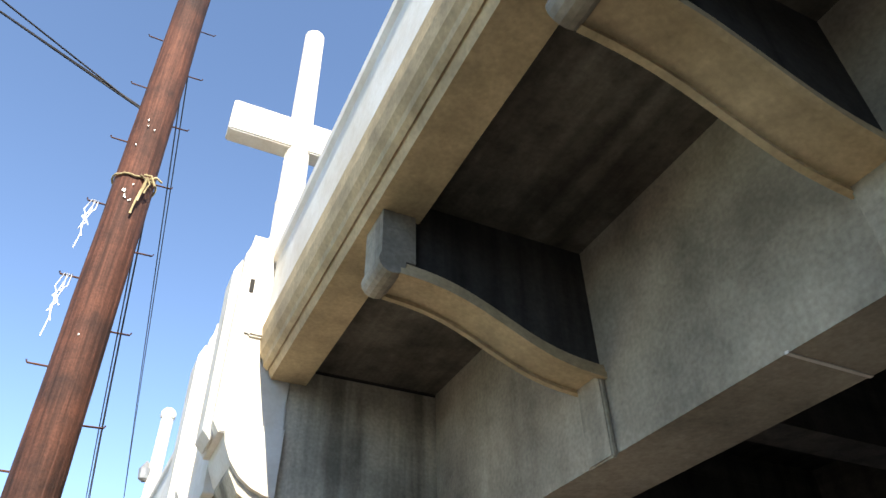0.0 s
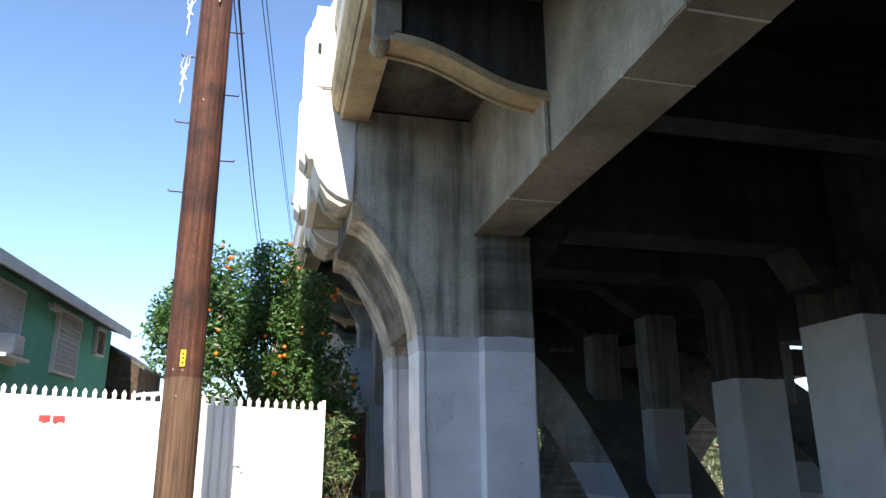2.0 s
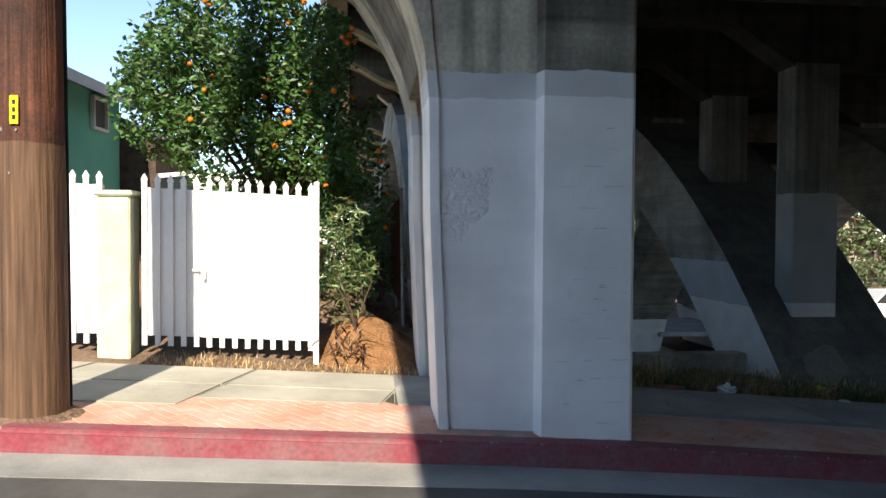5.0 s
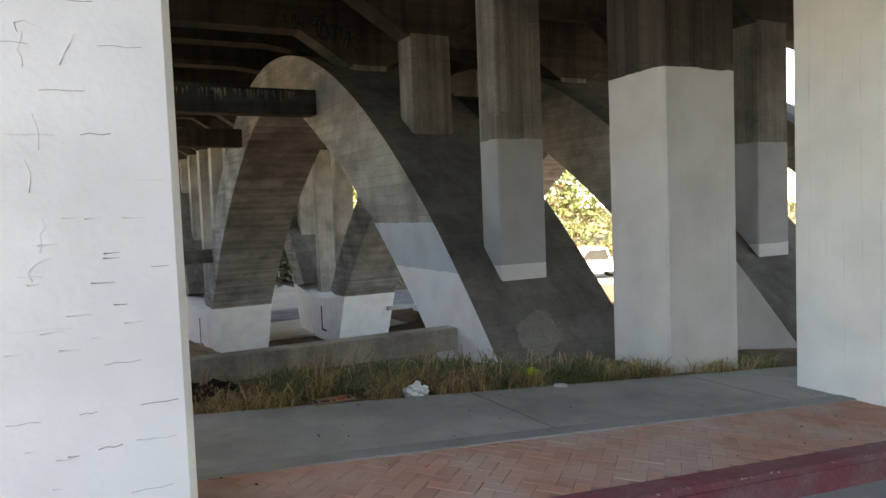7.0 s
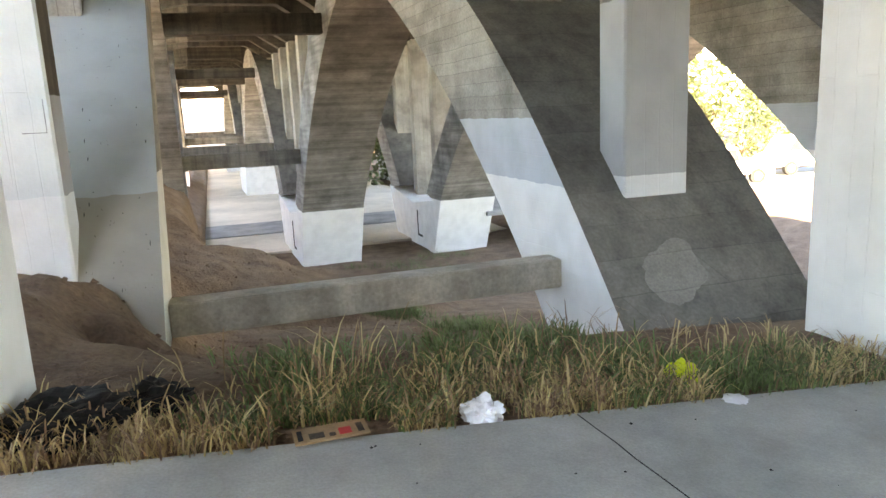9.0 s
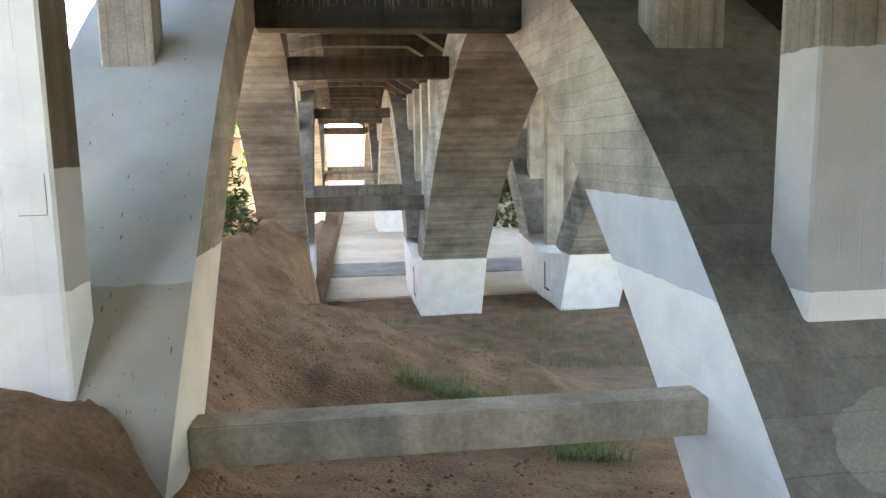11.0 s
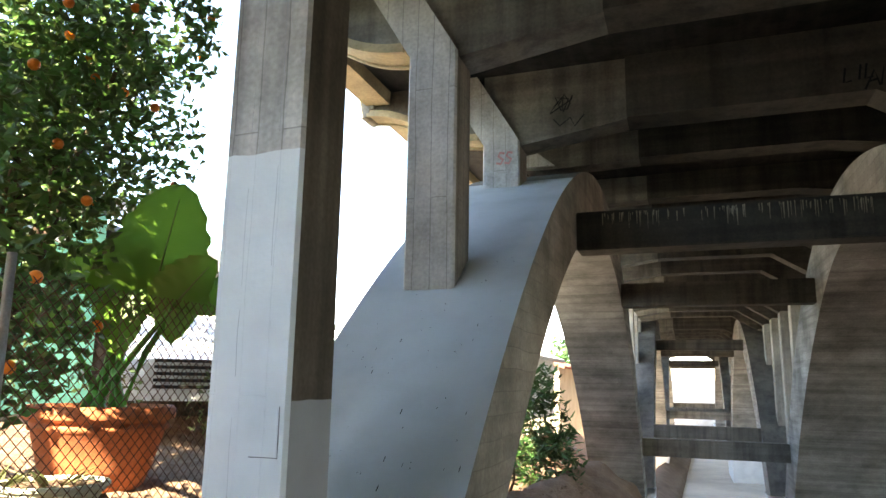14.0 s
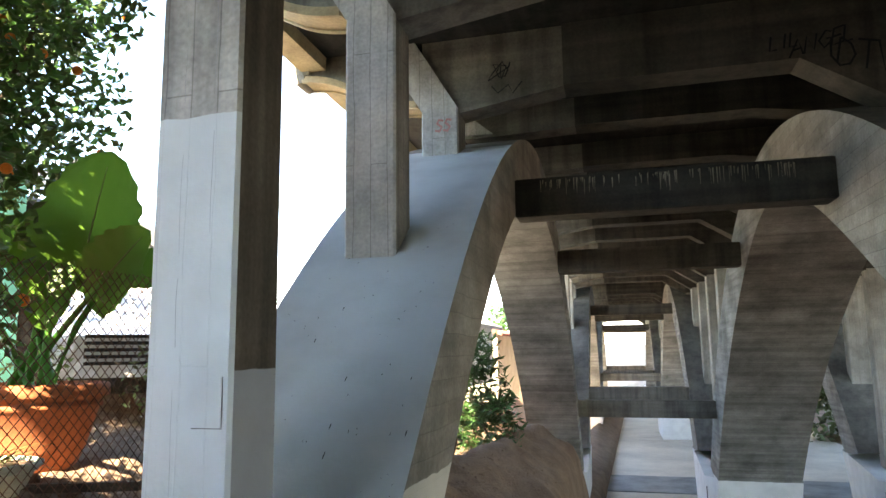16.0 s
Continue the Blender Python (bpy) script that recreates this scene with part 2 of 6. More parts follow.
M_pole = boards(boards(M_pole, (26, 26, 0.7), 0.6, 0.02), (60, 60, 2.2), 0.45, 0.01)
M_fence = mat("white enamelled sheet", (0.82, 0.82, 0.80), 0.5, 0.06, 1.0, 30, 0.05)
M_steel = mat("galvanised steel", (0.42, 0.43, 0.43), 0.5, 0.25, 6, 80, 0.1, metal=0.6)
M_rust = mat("rusty iron", (0.16, 0.07, 0.04), 0.9, 0.4, 8, 60, 0.3)
M_rope = mat("yellowed rope", (0.52, 0.42, 0.23), 0.95, 0.3, 10, 80, 0.4)
M_cable = mat("black cable", (0.02, 0.02, 0.022), 0.6, 0.2, 5, 50, 0.0)
M_teal = mat("teal stucco", (0.155, 0.50, 0.385), 0.9, 0.12, 0.8, 90, 0.4)
M_roof = mat("grey roof shingle", (0.17, 0.16, 0.16), 0.9, 0.3, 3, 60, 0.4)
M_trim = mat("white trim", (0.75, 0.74, 0.72), 0.6, 0.1, 2, 30, 0.05)
M_bars = mat("window guard white", (0.62, 0.63, 0.63), 0.6, 0.1, 2, 30, 0.05)
M_pane = mat("dim window pane", (0.10, 0.11, 0.12), 0.12, 0.2, 2, 30, 0.0, spec=0.6)
M_terra = mat("terracotta", (0.45, 0.14, 0.06), 0.85, 0.25, 4, 50, 0.25)
M_paper = mat("white plastic bag", (0.82, 0.83, 0.85), 0.45, 0.08, 8, 40, 0.2)
M_yellow = mat("yellow plastic", (0.70, 0.78, 0.05), 0.4, 0.15, 8, 40, 0.2)
M_card = mat("brown cardboard", (0.42, 0.27, 0.15), 0.9, 0.2, 8, 60, 0.2)
M_black = mat("black refuse", (0.014, 0.012, 0.012), 0.7, 0.4, 5, 40, 0.5)
M_red = mat("red print", (0.6, 0.04, 0.04), 0.6, 0.1, 5, 40, 0.0)
M_tag = mat("yellow tag", (0.85, 0.55, 0.02), 0.5, 0.1, 5, 40, 0.0)
M_spray = mat("black spray paint", (0.006, 0.006, 0.006), 0.6, 0.1, 5, 40, 0.0)
M_pink = mat("faded red spray paint", (0.55, 0.25, 0.23), 0.8, 0.2, 5, 40, 0.0)
M_bark = mat("bark", (0.12, 0.085, 0.06), 0.95, 0.4, 5, 40, 0.6)
M_carpaint = mat("white car paint", (0.8, 0.8, 0.8), 0.25, 0.04, 2, 30, 0.0, spec=0.6)
M_tyre = mat("black rubber", (0.025, 0.025, 0.025), 0.8, 0.2, 5, 50, 0.1)
M_glass = mat("dark car glass", (0.03, 0.035, 0.04), 0.08, 0.1, 2, 30, 0.0, spec=0.7)
M_tail = mat("red lamp plastic", (0.5, 0.02, 0.02), 0.3, 0.1, 5, 40, 0.0)
M_orange = mat("orange peel", (0.85, 0.20, 0.02), 0.5, 0.12, 10, 90, 0.1)
M_block = mat("pale green block", (0.55, 0.58, 0.45), 0.9, 0.15, 3, 60, 0.3)
M_tan = mat("tan stucco", (0.45, 0.38, 0.30), 0.9, 0.15, 1, 60, 0.3)
M_tile = mat("red roof tile", (0.33, 0.12, 0.08), 0.9, 0.3, 2, 20, 0.4)


def leafy(name, base, back=0.35, var=0.5):
    m = bpy.data.materials.new(name)
    m.use_nodes = True
    N, L = m.node_tree.nodes, m.node_tree.links
    b = N["Principled BSDF"]
    geo = N.new("ShaderNodeNewGeometry")
    hsv = N.new("ShaderNodeHueSaturation")
    hsv.inputs["Color"].default_value = (*base, 1)
    r = N.new("ShaderNodeMapRange")
    r.inputs["To Min"].default_value, r.inputs["To Max"].default_value = 1 - var, 1 + var
    L.new(geo.outputs["Random Per Island"], r.inputs["Value"])
    L.new(r.outputs["Result"], hsv.inputs["Value"])
    r2 = N.new("ShaderNodeMapRange")
    r2.inputs["To Min"].default_value, r2.inputs["To Max"].default_value = 0.47, 0.53
    L.new(geo.outputs["Random Per Island"], r2.inputs["Value"])
    L.new(r2.outputs["Result"], hsv.inputs["Hue"])
    L.new(hsv.outputs["Color"], b.inputs["Base Color"])
    b.inputs["Roughness"].default_value = 0.45
    tr = N.new("ShaderNodeBsdfTranslucent")
    L.new(hsv.outputs["Color"], tr.inputs["Color"])
    mx = N.new("ShaderNodeMixShader")
    mx.inputs["Fac"].default_value = back
    L.new(b.outputs["BSDF"], mx.inputs[1])
    L.new(tr.outputs["BSDF"], mx.inputs[2])
    L.new(mx.outputs["Shader"], N["Material Output"].inputs["Surface"])
    return m


M_leaf = leafy("orange tree leaf", (0.062, 0.128, 0.03), 0.28)
M_leaf2 = leafy("pale shrub leaf", (0.17, 0.22, 0.085))
M_leaf3 = leafy("dark fern leaf", (0.035, 0.085, 0.022), 0.2)
M_bush = leafy("dusty bush leaf", (0.095, 0.125, 0.05), 0.3)
M_ear = leafy("broad leaf", (0.085, 0.22, 0.028), 0.35, 0.25)
M_grass = leafy("green grass", (0.125, 0.175, 0.065), 0.3, 0.5)
M_straw = leafy("dry straw grass", (0.43, 0.30, 0.165), 0.3, 0.55)


# ---------------- mesh helpers ----------------
def mesh_of(name, bm, material):
    me = bpy.data.meshes.new(name)
    bm.normal_update()
    bm.to_mesh(me)
    bm.free()
    for m in material if isinstance(material, (list, tuple)) else [material]:
        me.materials.append(m)
    return me


def part(name, bm, material, parent=None, label=""):
    ob = new(name, mesh_of(name, bm, material))
    ob.parent = parent
    if label:
        ob["label"] = label
    return ob


def empty(name, label, category, group="", kind="", at=(0, 0, 0)):
    e = new(name)
    e.location = at
    e.empty_display_size = 0.1
    return tagged(e, label, category, group, kind)


def box(bm, x0, x1, y0, y1, z0, z1, bevel=0.0, mi=0):
    r = bmesh.ops.create_cube(bm, size=1)
    vs = r["verts"]
    for v in vs:
        v.co = Vector((x0 + (v.co.x + 0.5) * (x1 - x0), y0 + (v.co.y + 0.5) * (y1 - y0), z0 + (v.co.z + 0.5) * (z1 - z0)))
    fs = {f for v in vs for f in v.link_faces}
    if bevel:
        es = {e for v in vs for e in v.link_edges}
        out = bmesh.ops.bevel(bm, geom=list(es), offset=bevel, segments=2, affect="EDGES")
        fs |= set(out["faces"])
    for f in fs:
        if f.is_valid:
            f.material_index = mi
    return vs


def bbox(name, x0, x1, y0, y1, z0, z1, material, parent=None, bevel=0.01, label=""):
    bm = bmesh.new()
    box(bm, x0, x1, y0, y1, z0, z1, bevel)
    return part(name, bm, material, parent, label)


def extrude(bm, pts, axis, a, b, mi=0, bevel=0.0):
    """A closed outline pushed along an axis from a to b. pts: pairs in the two other axes, in order."""
    def put(p, h):
        return {"x": (h, p[0], p[1]), "y": (p[0], h, p[1]), "z": (p[0], p[1], h)}[axis]
    va = [bm.verts.new(put(p, a)) for p in pts]
    vb = [bm.verts.new(put(p, b)) for p in pts]
    n = len(pts)
    fs = [bm.faces.new(va), bm.faces.new(list(reversed(vb)))]
    for i in range(n):
        fs.append(bm.faces.new((va[i], vb[i], vb[(i + 1) % n], va[(i + 1) % n])))
    for f in fs:
        f.material_index = mi
    bmesh.ops.recalc_face_normals(bm, faces=fs)
    if bevel:
        bmesh.ops.bevel(bm, geom=list({e for f in fs[:2] for e in f.edges}), offset=bevel, segments=2, affect="EDGES")
    return fs


def tube(bm, pts, r, sides=8, r_end=None):
    """A round bar along a run of points."""
    pts = [Vector(p) for p in pts]
    rings = []
    for i, p in enumerate(pts):
        d = (pts[min(i + 1, len(pts) - 1)] - pts[max(i - 1, 0)]).normalized()
        s = d.orthogonal().normalized() if abs(d.z) > 0.9 else d.cross(Vector((0, 0, 1))).normalized()
        u = d.cross(s).normalized()
        rr = r if r_end is None else r + (r_end - r) * i / max(1, len(pts) - 1)
        rings.append([bm.verts.new(p + rr * (math.cos(2 * math.pi * k / sides) * s + math.sin(2 * math.pi * k / sides) * u)) for k in range(sides)])
    for a, b in zip(rings, rings[1:]):
        for k in range(sides):
            f = bm.faces.new((a[k], a[(k + 1) % sides], b[(k + 1) % sides], b[k]))
            f.smooth = True
    bm.faces.new(rings[0])
    bm.faces.new(list(reversed(rings[-1])))


def lathe(bm, prof, cx, cy, n=32, smooth=True):
    """A turned shape: (radius, height) pairs round an upright axis."""
    rings = [[bm.verts.new((cx + r * math.cos(2 * math.pi * k / n), cy + r * math.sin(2 * math.pi * k / n), z)) for k in range(n)] for r, z in prof]
    for a, b in zip(rings, rings[1:]):
        for k in range(n):
            f = bm.faces.new((a[k], a[(k + 1) % n], b[(k + 1) % n], b[k]))
            f.smooth = smooth


def from_lists(name, verts, faces, material, parent=None):
    me = bpy.data.meshes.new(name)
    me.from_pydata(verts, [], faces)
    for m in material if isinstance(material, (list, tuple)) else [material]:
        me.materials.append(m)
    ob = new(name, me)
    ob.parent = parent
    return ob


def lean(bm):
    """The bridge's line runs one degree off the y axis."""
    for v in bm.verts:
        v.co.x -= 0.027 * max(0.0, v.co.y - 12)
    return bm


def smooth_step(a, b, x):
    t = min(1.0, max(0.0, (x - a) / (b - a)))
    return t * t * (3 - 2 * t)


SLOPE = -0.082


def street(x):
    """Height of the pavement along the sloping street."""
    x = min(30, max(-22, x)) - 2.95
    return (SLOPE if x > 0 else -0.055) * x


def land(x, y):
    """Height of the open ground."""
    z = street(x)
    if y < 7.3:
        return z - 0.25
    if x < 2.95:
        z += (SLOPE * (max(-22, x) - 2.95) - z) * smooth_step(7.3, 8.6, y)
    a, b = max(-1.5, 2.5 - max(0, y - 11) * 0.35), 3.7 + max(0, y - 11) * 0.12
    d = -smooth_step(8.0, 11.4, y) * 1.0 - max(0, y - 11.4) * 0.22
    w = smooth_step(a, b, x)
    low = max(z + d, -4.45 + 1.6 * smooth_step(15, 25, x))
    if y > 26:
        z = z + (low - z) * smooth_step(26, 34, y) * smooth_step(-9, -3, x)
    z = z + (low - z) * w - 0.03
    z += 0.42 * smooth_step(1.5, 0.4, x) * smooth_step(9.0, 11.5, y) * (1 - smooth_step(18, 24, y))
    bank = -0.42 - 0.62 * (x - 2.1) + 0.28 * max(0.0, x - 3.4) + 0.16 * noise.noise((x * 1.2, y * 0.9, 21)) + 0.06 * noise.noise((x * 3.1, y * 3.1, 22)) - 2.2 * (1 - smooth_step(11.3, 16.0, y)) - 3.0 * smooth_step(26, 33, y) - 4.0 * smooth_step(19, 27, y) * smooth_step(2.9, 3.7, x)
    if bank > z - 0.4 and x > 0.5:
        z = z + max(0.0, bank - z) * smooth_step(0.5, 2.0, x) if bank > z else z
    z += 0.16 * math.exp(-((x - 2.5) / 0.75) ** 2 - ((y - 9.5) / 0.7) ** 2)
    z += 0.11 * noise.noise((x * 2.6, y * 2.6, 9)) * smooth_step(8.3, 9.2, y) * smooth_step(4.2, 3.2, x)
    z += 0.05 * noise.noise((x * 1.1, y * 1.1, 0)) * smooth_step(7.4, 9, y) + 0.03 * noise.noise((x * 3.7, y * 3.7, 3)) * smooth_step(7.3, 8, y) + 0.012 * noise.noise((x * 11, y * 11, 5)) * smooth_step(7.4, 8.2, y)
    z -= 0.24 * smooth_step(9.75, 9.55, y + 0.4 * (x - 2.95) + 0.12 * noise.noise((x * 4, y * 4, 1))) * math.exp(-((x - 3.0) / 0.32) ** 2 - ((y - 9.45) / 0.28) ** 2)
    return z

# ---------------- ground, road, pavement ----------------
def axis_steps(*runs):
    out = []
    for a, b, s in runs:
        n = max(1, round((b - a) / s))
        out += [a + (b - a) * i / n for i in range(n)]
    return out + [runs[-1][1]]


xs = axis_steps((-400, -60, 60), (-60, -12, 6), (-12, -2, 0.8), (-2, 10, 0.1), (10, 24, 0.7), (24, 60, 6), (60, 400, 60))
ys = axis_steps((-300, -20, 50), (-20, 7.2, 4), (7.2, 16, 0.1), (16, 25, 0.2), (25, 34, 0.5), (34, 90, 4), (90, 500, 60))
gv = [(x, y, land(x, y)) for y in ys for x in xs]
nx = len(xs)
gf = [(j * nx + i, j * nx + i + 1, (j + 1) * nx + i + 1, (j + 1) * nx + i) for j in range(len(ys) - 1) for i in range(nx - 1)]
ground = from_lists("ground", gv, gf, M_soil)
ground.data.shade_smooth()
tagged(ground, "bare brown soil bank falling away under the bridge", "ground", kind="structure")


def strip(name, x0, x1, y0, y1, top, thick, material, label, category, step=1.0, kind="structure"):
    """A slab that follows the street's slope."""
    bm = bmesh.new()
    n = max(1, round((x1 - x0) / step))
    rows = []
    for i in range(n + 1):
        x = x0 + (x1 - x0) * i / n
        z = street(x) + top
        rows.append([bm.verts.new(p) for p in ((x, y0, z - thick), (x, y0, z), (x, y1, z), (x, y1, z - thick))])
    for a, b in zip(rows, rows[1:]):
        for k in range(4):
            bm.faces.new((a[k], b[k], b[(k + 1) % 4], a[(k + 1) % 4]))
    bm.faces.new(rows[0])
    bm.faces.new(list(reversed(rows[-1])))
    bmesh.ops.recalc_face_normals(bm, faces=bm.faces)
    es = [e for e in bm.edges if all(abs(v.co.y - y0) < 1e-6 and abs(v.co.z - street(v.co.x) - top) < 1e-6 for v in e.verts)]
    if name.startswith("kerb"):
        bmesh.ops.bevel(bm, geom=es, offset=0.03, segments=3, affect="EDGES")
    return tagged(part(name, bm, material), label, category, kind=kind)


strip("road", -60, 60, -13, 4.55, -0.16, 0.2, M_road, "worn grey asphalt street passing under the bridge", "road", 2)
strip("gutter", -60, 60, 4.55, 4.98, -0.155, 0.2, M_gutter, "pale concrete gutter strip along the kerb", "gutter", 2)
strip("kerb", -1.35, 60, 4.98, 5.16, 0.0, 0.35, M_kerb, "scuffed red-painted concrete kerb", "kerb", 0.43)
strip("pavement", 1.25, 60, 6.0, 7.22, 0.0, 0.3, M_walk, "grey concrete pavement with a dark joint", "pavement", 0.5)
strip("pavement_far_side", -60, 60, -16, -13, 0.0, 0.3, M_walk, "grey concrete pavement across the street", "pavement", 2)
strip("driveway_apron", -60, -1.36, 4.98, 5.74, -0.02, 0.3, M_walk_l, "pale concrete driveway apron before the gate", "driveway", 2)
strip("brick_bed", -1.35, 60, 5.16, 6.0, -0.0105, 0.3, M_mortar, "sandy joints between the red pavers", "pavement", 0.5)
# slabs in the sun beside the fence
for i in range(7):
    x0 = 1.25 - (i + 1) * 1.5
    for y0, y1 in ((5.75 if i > 0 else 6.0, 6.5), (6.51, 7.22)):
        bm = bmesh.new()
        x1 = x0 + 1.488
        box(bm, x0, x1, y0, y1, -0.2, 0.0, 0.012)
        for v in bm.verts:
            v.co.x += 0.25 * (v.co.y - 6.5)
            v.co.z += street(v.co.x) + 0.004 * ((i * 7) % 3)
        tagged(part("pavement_slab", bm, M_walk_l), "pale cracked concrete pavement slab beside the fence", "pavement slab", "pavement slabs", kind="structure")

# far valley floor: lane and pale ground
bm = bmesh.new()
box(bm, -60, 80, 39.5, 43.5, -4.7, -4.33)
tagged(part("lane", bm, M_gutter), "grey lane crossing under the far spans", "road", kind="structure")
bm = bmesh.new()
box(bm, -40, 60, 34.5, 120, -4.8, -4.37)
tagged(part("ground_pale", bm, M_sand), "pale dusty ground in the sunlit valley", "ground", kind="structure")

# ---------------- bridge: street span ----------------
SOFFIT, DECK_TOP = 5.75, 6.15
X_OUT, X_FAR = 0.30, 21.3

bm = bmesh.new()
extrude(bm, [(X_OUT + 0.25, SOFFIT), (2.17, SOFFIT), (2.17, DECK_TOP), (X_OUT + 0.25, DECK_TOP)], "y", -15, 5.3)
tagged(part("ceiling_footway", bm, M_eave_shade), "board-marked concrete soffit under the overhanging footway, lightly shaded in its colour", "bridge deck", kind="structure")
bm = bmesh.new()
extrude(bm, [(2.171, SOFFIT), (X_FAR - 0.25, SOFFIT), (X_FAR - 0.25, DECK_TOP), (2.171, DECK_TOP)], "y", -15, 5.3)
tagged(part("ceiling_street_span", bm, M_soffit_shade), "board-marked stained concrete deck soffit over the street, darkened for shade", "bridge deck", kind="structure")
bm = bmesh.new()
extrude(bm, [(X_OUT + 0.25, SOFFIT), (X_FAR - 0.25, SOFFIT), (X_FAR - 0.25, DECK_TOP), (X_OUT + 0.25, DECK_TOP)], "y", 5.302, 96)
tagged(part("ceiling_arch_spans", lean(bm), M_soffit_shade), "stained concrete deck soffit over the arches, darkened for shade", "bridge deck", kind="structure")


def fascia(name, x, out, y0, y1):
    """Edge beam of the deck with a stepped moulding and a parapet."""
    e = empty(name, "buff and white moulded concrete edge beam of the bridge", "edge beam", kind="structure", at=(x, y0, 5.4))
    s = out
    for nm, pts, m in (
        ("beam", [(0.03, 5.56), (0.39, 5.56), (0.40, 5.75), (0.25, 5.75), (0.25, 6.1), (-0.02, 6.1), (-0.02, 5.68)], M_ochre),
        ("moulding", [(-0.02, 5.64), (-0.06, 5.68), (-0.07, 5.74), (-0.11, 5.80), (-0.13, 5.95), (-0.13, 6.12), (-0.02, 6.12)], M_ochre),
        ("parapet", [(-0.09, 6.121), (0.14, 6.121), (0.14, 6.95), (0.18, 7.0), (0.18, 7.12), (-0.13, 7.12), (-0.13, 7.0), (-0.09, 6.95)], M_white)):
        bm = bmesh.new()
        extrude(bm, [(x + s * px, pz) for px, pz in pts], "y", y0, y1)
        o = part(nm, lean(bm), m)
        o.parent = e
        o.matrix_parent_inverse = Matrix.Translation((-x, -y0, -5.4))
    return e


fascia("deck_edge", X_OUT + 0.03, 1, -15, 5.3)
fascia("deck_edge", X_OUT + 0.03, 1, 8.2, 96)
fascia("deck_edge", X_FAR - 0.03, -1, -15, 96)


def hold(o, e):
    """Puts a part whose mesh is in world places under the thing e."""
    o.parent = e
    o.matrix_parent_inverse = Matrix.Translation(-e.location)
    return o


def girder(x0, x1, material):
    e = empty("girder", "stained concrete girder across the street, inner ones shaded in colour", "girder", "girders over the street", at=(x0, 5, 4))
    bm = bmesh.new()
    extrude(bm, [(x0, 4.05), (x1, 4.05), (x1, SOFFIT - 0.003), (x0, SOFFIT - 0.003)], "y", -15, 5.3, 0)
    hold(part("web", bm, material), e)
    for y in (3.83, 1.08, 0.19, -2.4):
        bm = bmesh.new()
        box(bm, x0 - 0.004, x1 + 0.004, y - 0.012, y + 0.012, 4.044, 4.062)
        hold(part("form_joint", bm, M_white), e)
    return e


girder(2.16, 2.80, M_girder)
# inner girders get the dark beam concrete, so under-deck shade is coloured in
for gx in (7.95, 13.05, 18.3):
    girder(gx, gx + 0.75, M_beam_shade)
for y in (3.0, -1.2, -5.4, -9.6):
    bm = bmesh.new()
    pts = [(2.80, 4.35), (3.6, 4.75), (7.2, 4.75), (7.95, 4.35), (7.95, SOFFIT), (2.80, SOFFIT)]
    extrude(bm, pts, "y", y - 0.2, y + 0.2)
    tagged(part("cross_beam", bm, M_beam_shade), "haunched concrete cross beam under the deck, darkened for shade", "beam", "cross beams")
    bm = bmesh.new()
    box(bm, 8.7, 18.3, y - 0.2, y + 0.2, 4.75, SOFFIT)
    tagged(part("cross_beam", bm, M_beam_shade), "haunched concrete cross beam under the deck, darkened for shade", "beam", "cross beams")


def bracket(y, x_in, x_nose, z_in, z_nose, low=4.05, th=0.32, web_material=None):
    """Curved bracket that carries the overhanging footway, with a lipped edge and a scroll nose."""
    e = empty("bracket", "curved concrete bracket, web darker than the pale lipped edge", "bracket", "deck brackets", at=(x_in, y, z_in))
    n = 22
    curve = []
    for i in range(n + 1):
        t = i / n
        x = x_nose + 0.16 + (x_in - x_nose - 0.16) * t
        s = t - math.sin(2 * math.pi * t) / (2 * math.pi) * 0.75
        curve.append((x, z_nose + (z_in - z_nose) * s))
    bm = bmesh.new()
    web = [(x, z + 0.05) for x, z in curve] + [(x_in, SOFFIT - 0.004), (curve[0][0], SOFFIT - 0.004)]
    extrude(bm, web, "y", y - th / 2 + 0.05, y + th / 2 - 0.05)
    # web is dark unless the caller passes a paler concrete
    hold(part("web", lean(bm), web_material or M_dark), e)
    bm = bmesh.new()
    lip = curve + [(x, z + 0.052) for x, z in reversed(curve)]
    extrude(bm, lip, "y", y - th / 2, y + th / 2)
    for ya, yb in ((y - th / 2 - 0.012, y - th / 2 + 0.03), (y + th / 2 - 0.03, y + th / 2 + 0.012)):
        extrude(bm, [(x, z - 0.028) for x, z in curve] + [(x, z + 0.02) for x, z in reversed(curve)], "y", ya, yb)
    extrude(bm, [(x, z - 0.012) for x, z in curve] + [(x, z + 0.075) for x, z in reversed(curve)], "y", y - th / 2 + 0.002, y - th / 2 + 0.04)
    hold(part("lip", lean(bm), M_ochre, label="pale buff lip along the curved underside"), e)
    bm = bmesh.new()
    ring = [(x_nose + 0.10 + 0.10 * math.cos(a * math.pi / 8), z_nose + 0.06 + 0.10 * math.sin(a * math.pi / 8)) for a in range(16)]
    extrude(bm, ring, "y", y - th / 2 - 0.01, y + th / 2 + 0.01)
    box(bm, x_nose + 0.02, x_nose + 0.27, y - th / 2 - 0.005, y + th / 2 + 0.005, z_nose + 0.08, SOFFIT - 0.006)
    hold(part("scroll", lean(bm), M_conc), e)
    if low < z_in:
        bm = bmesh.new()
        box(bm, x_in - 0.05, x_in - 0.002, y - th / 2 + 0.02, y + th / 2 - 0.02, low - 0.03, z_in + 0.06, 0.012)
        hold(part("pendant", lean(bm), M_conc), e)
    return e


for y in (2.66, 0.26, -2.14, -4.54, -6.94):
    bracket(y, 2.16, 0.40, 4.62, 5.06)

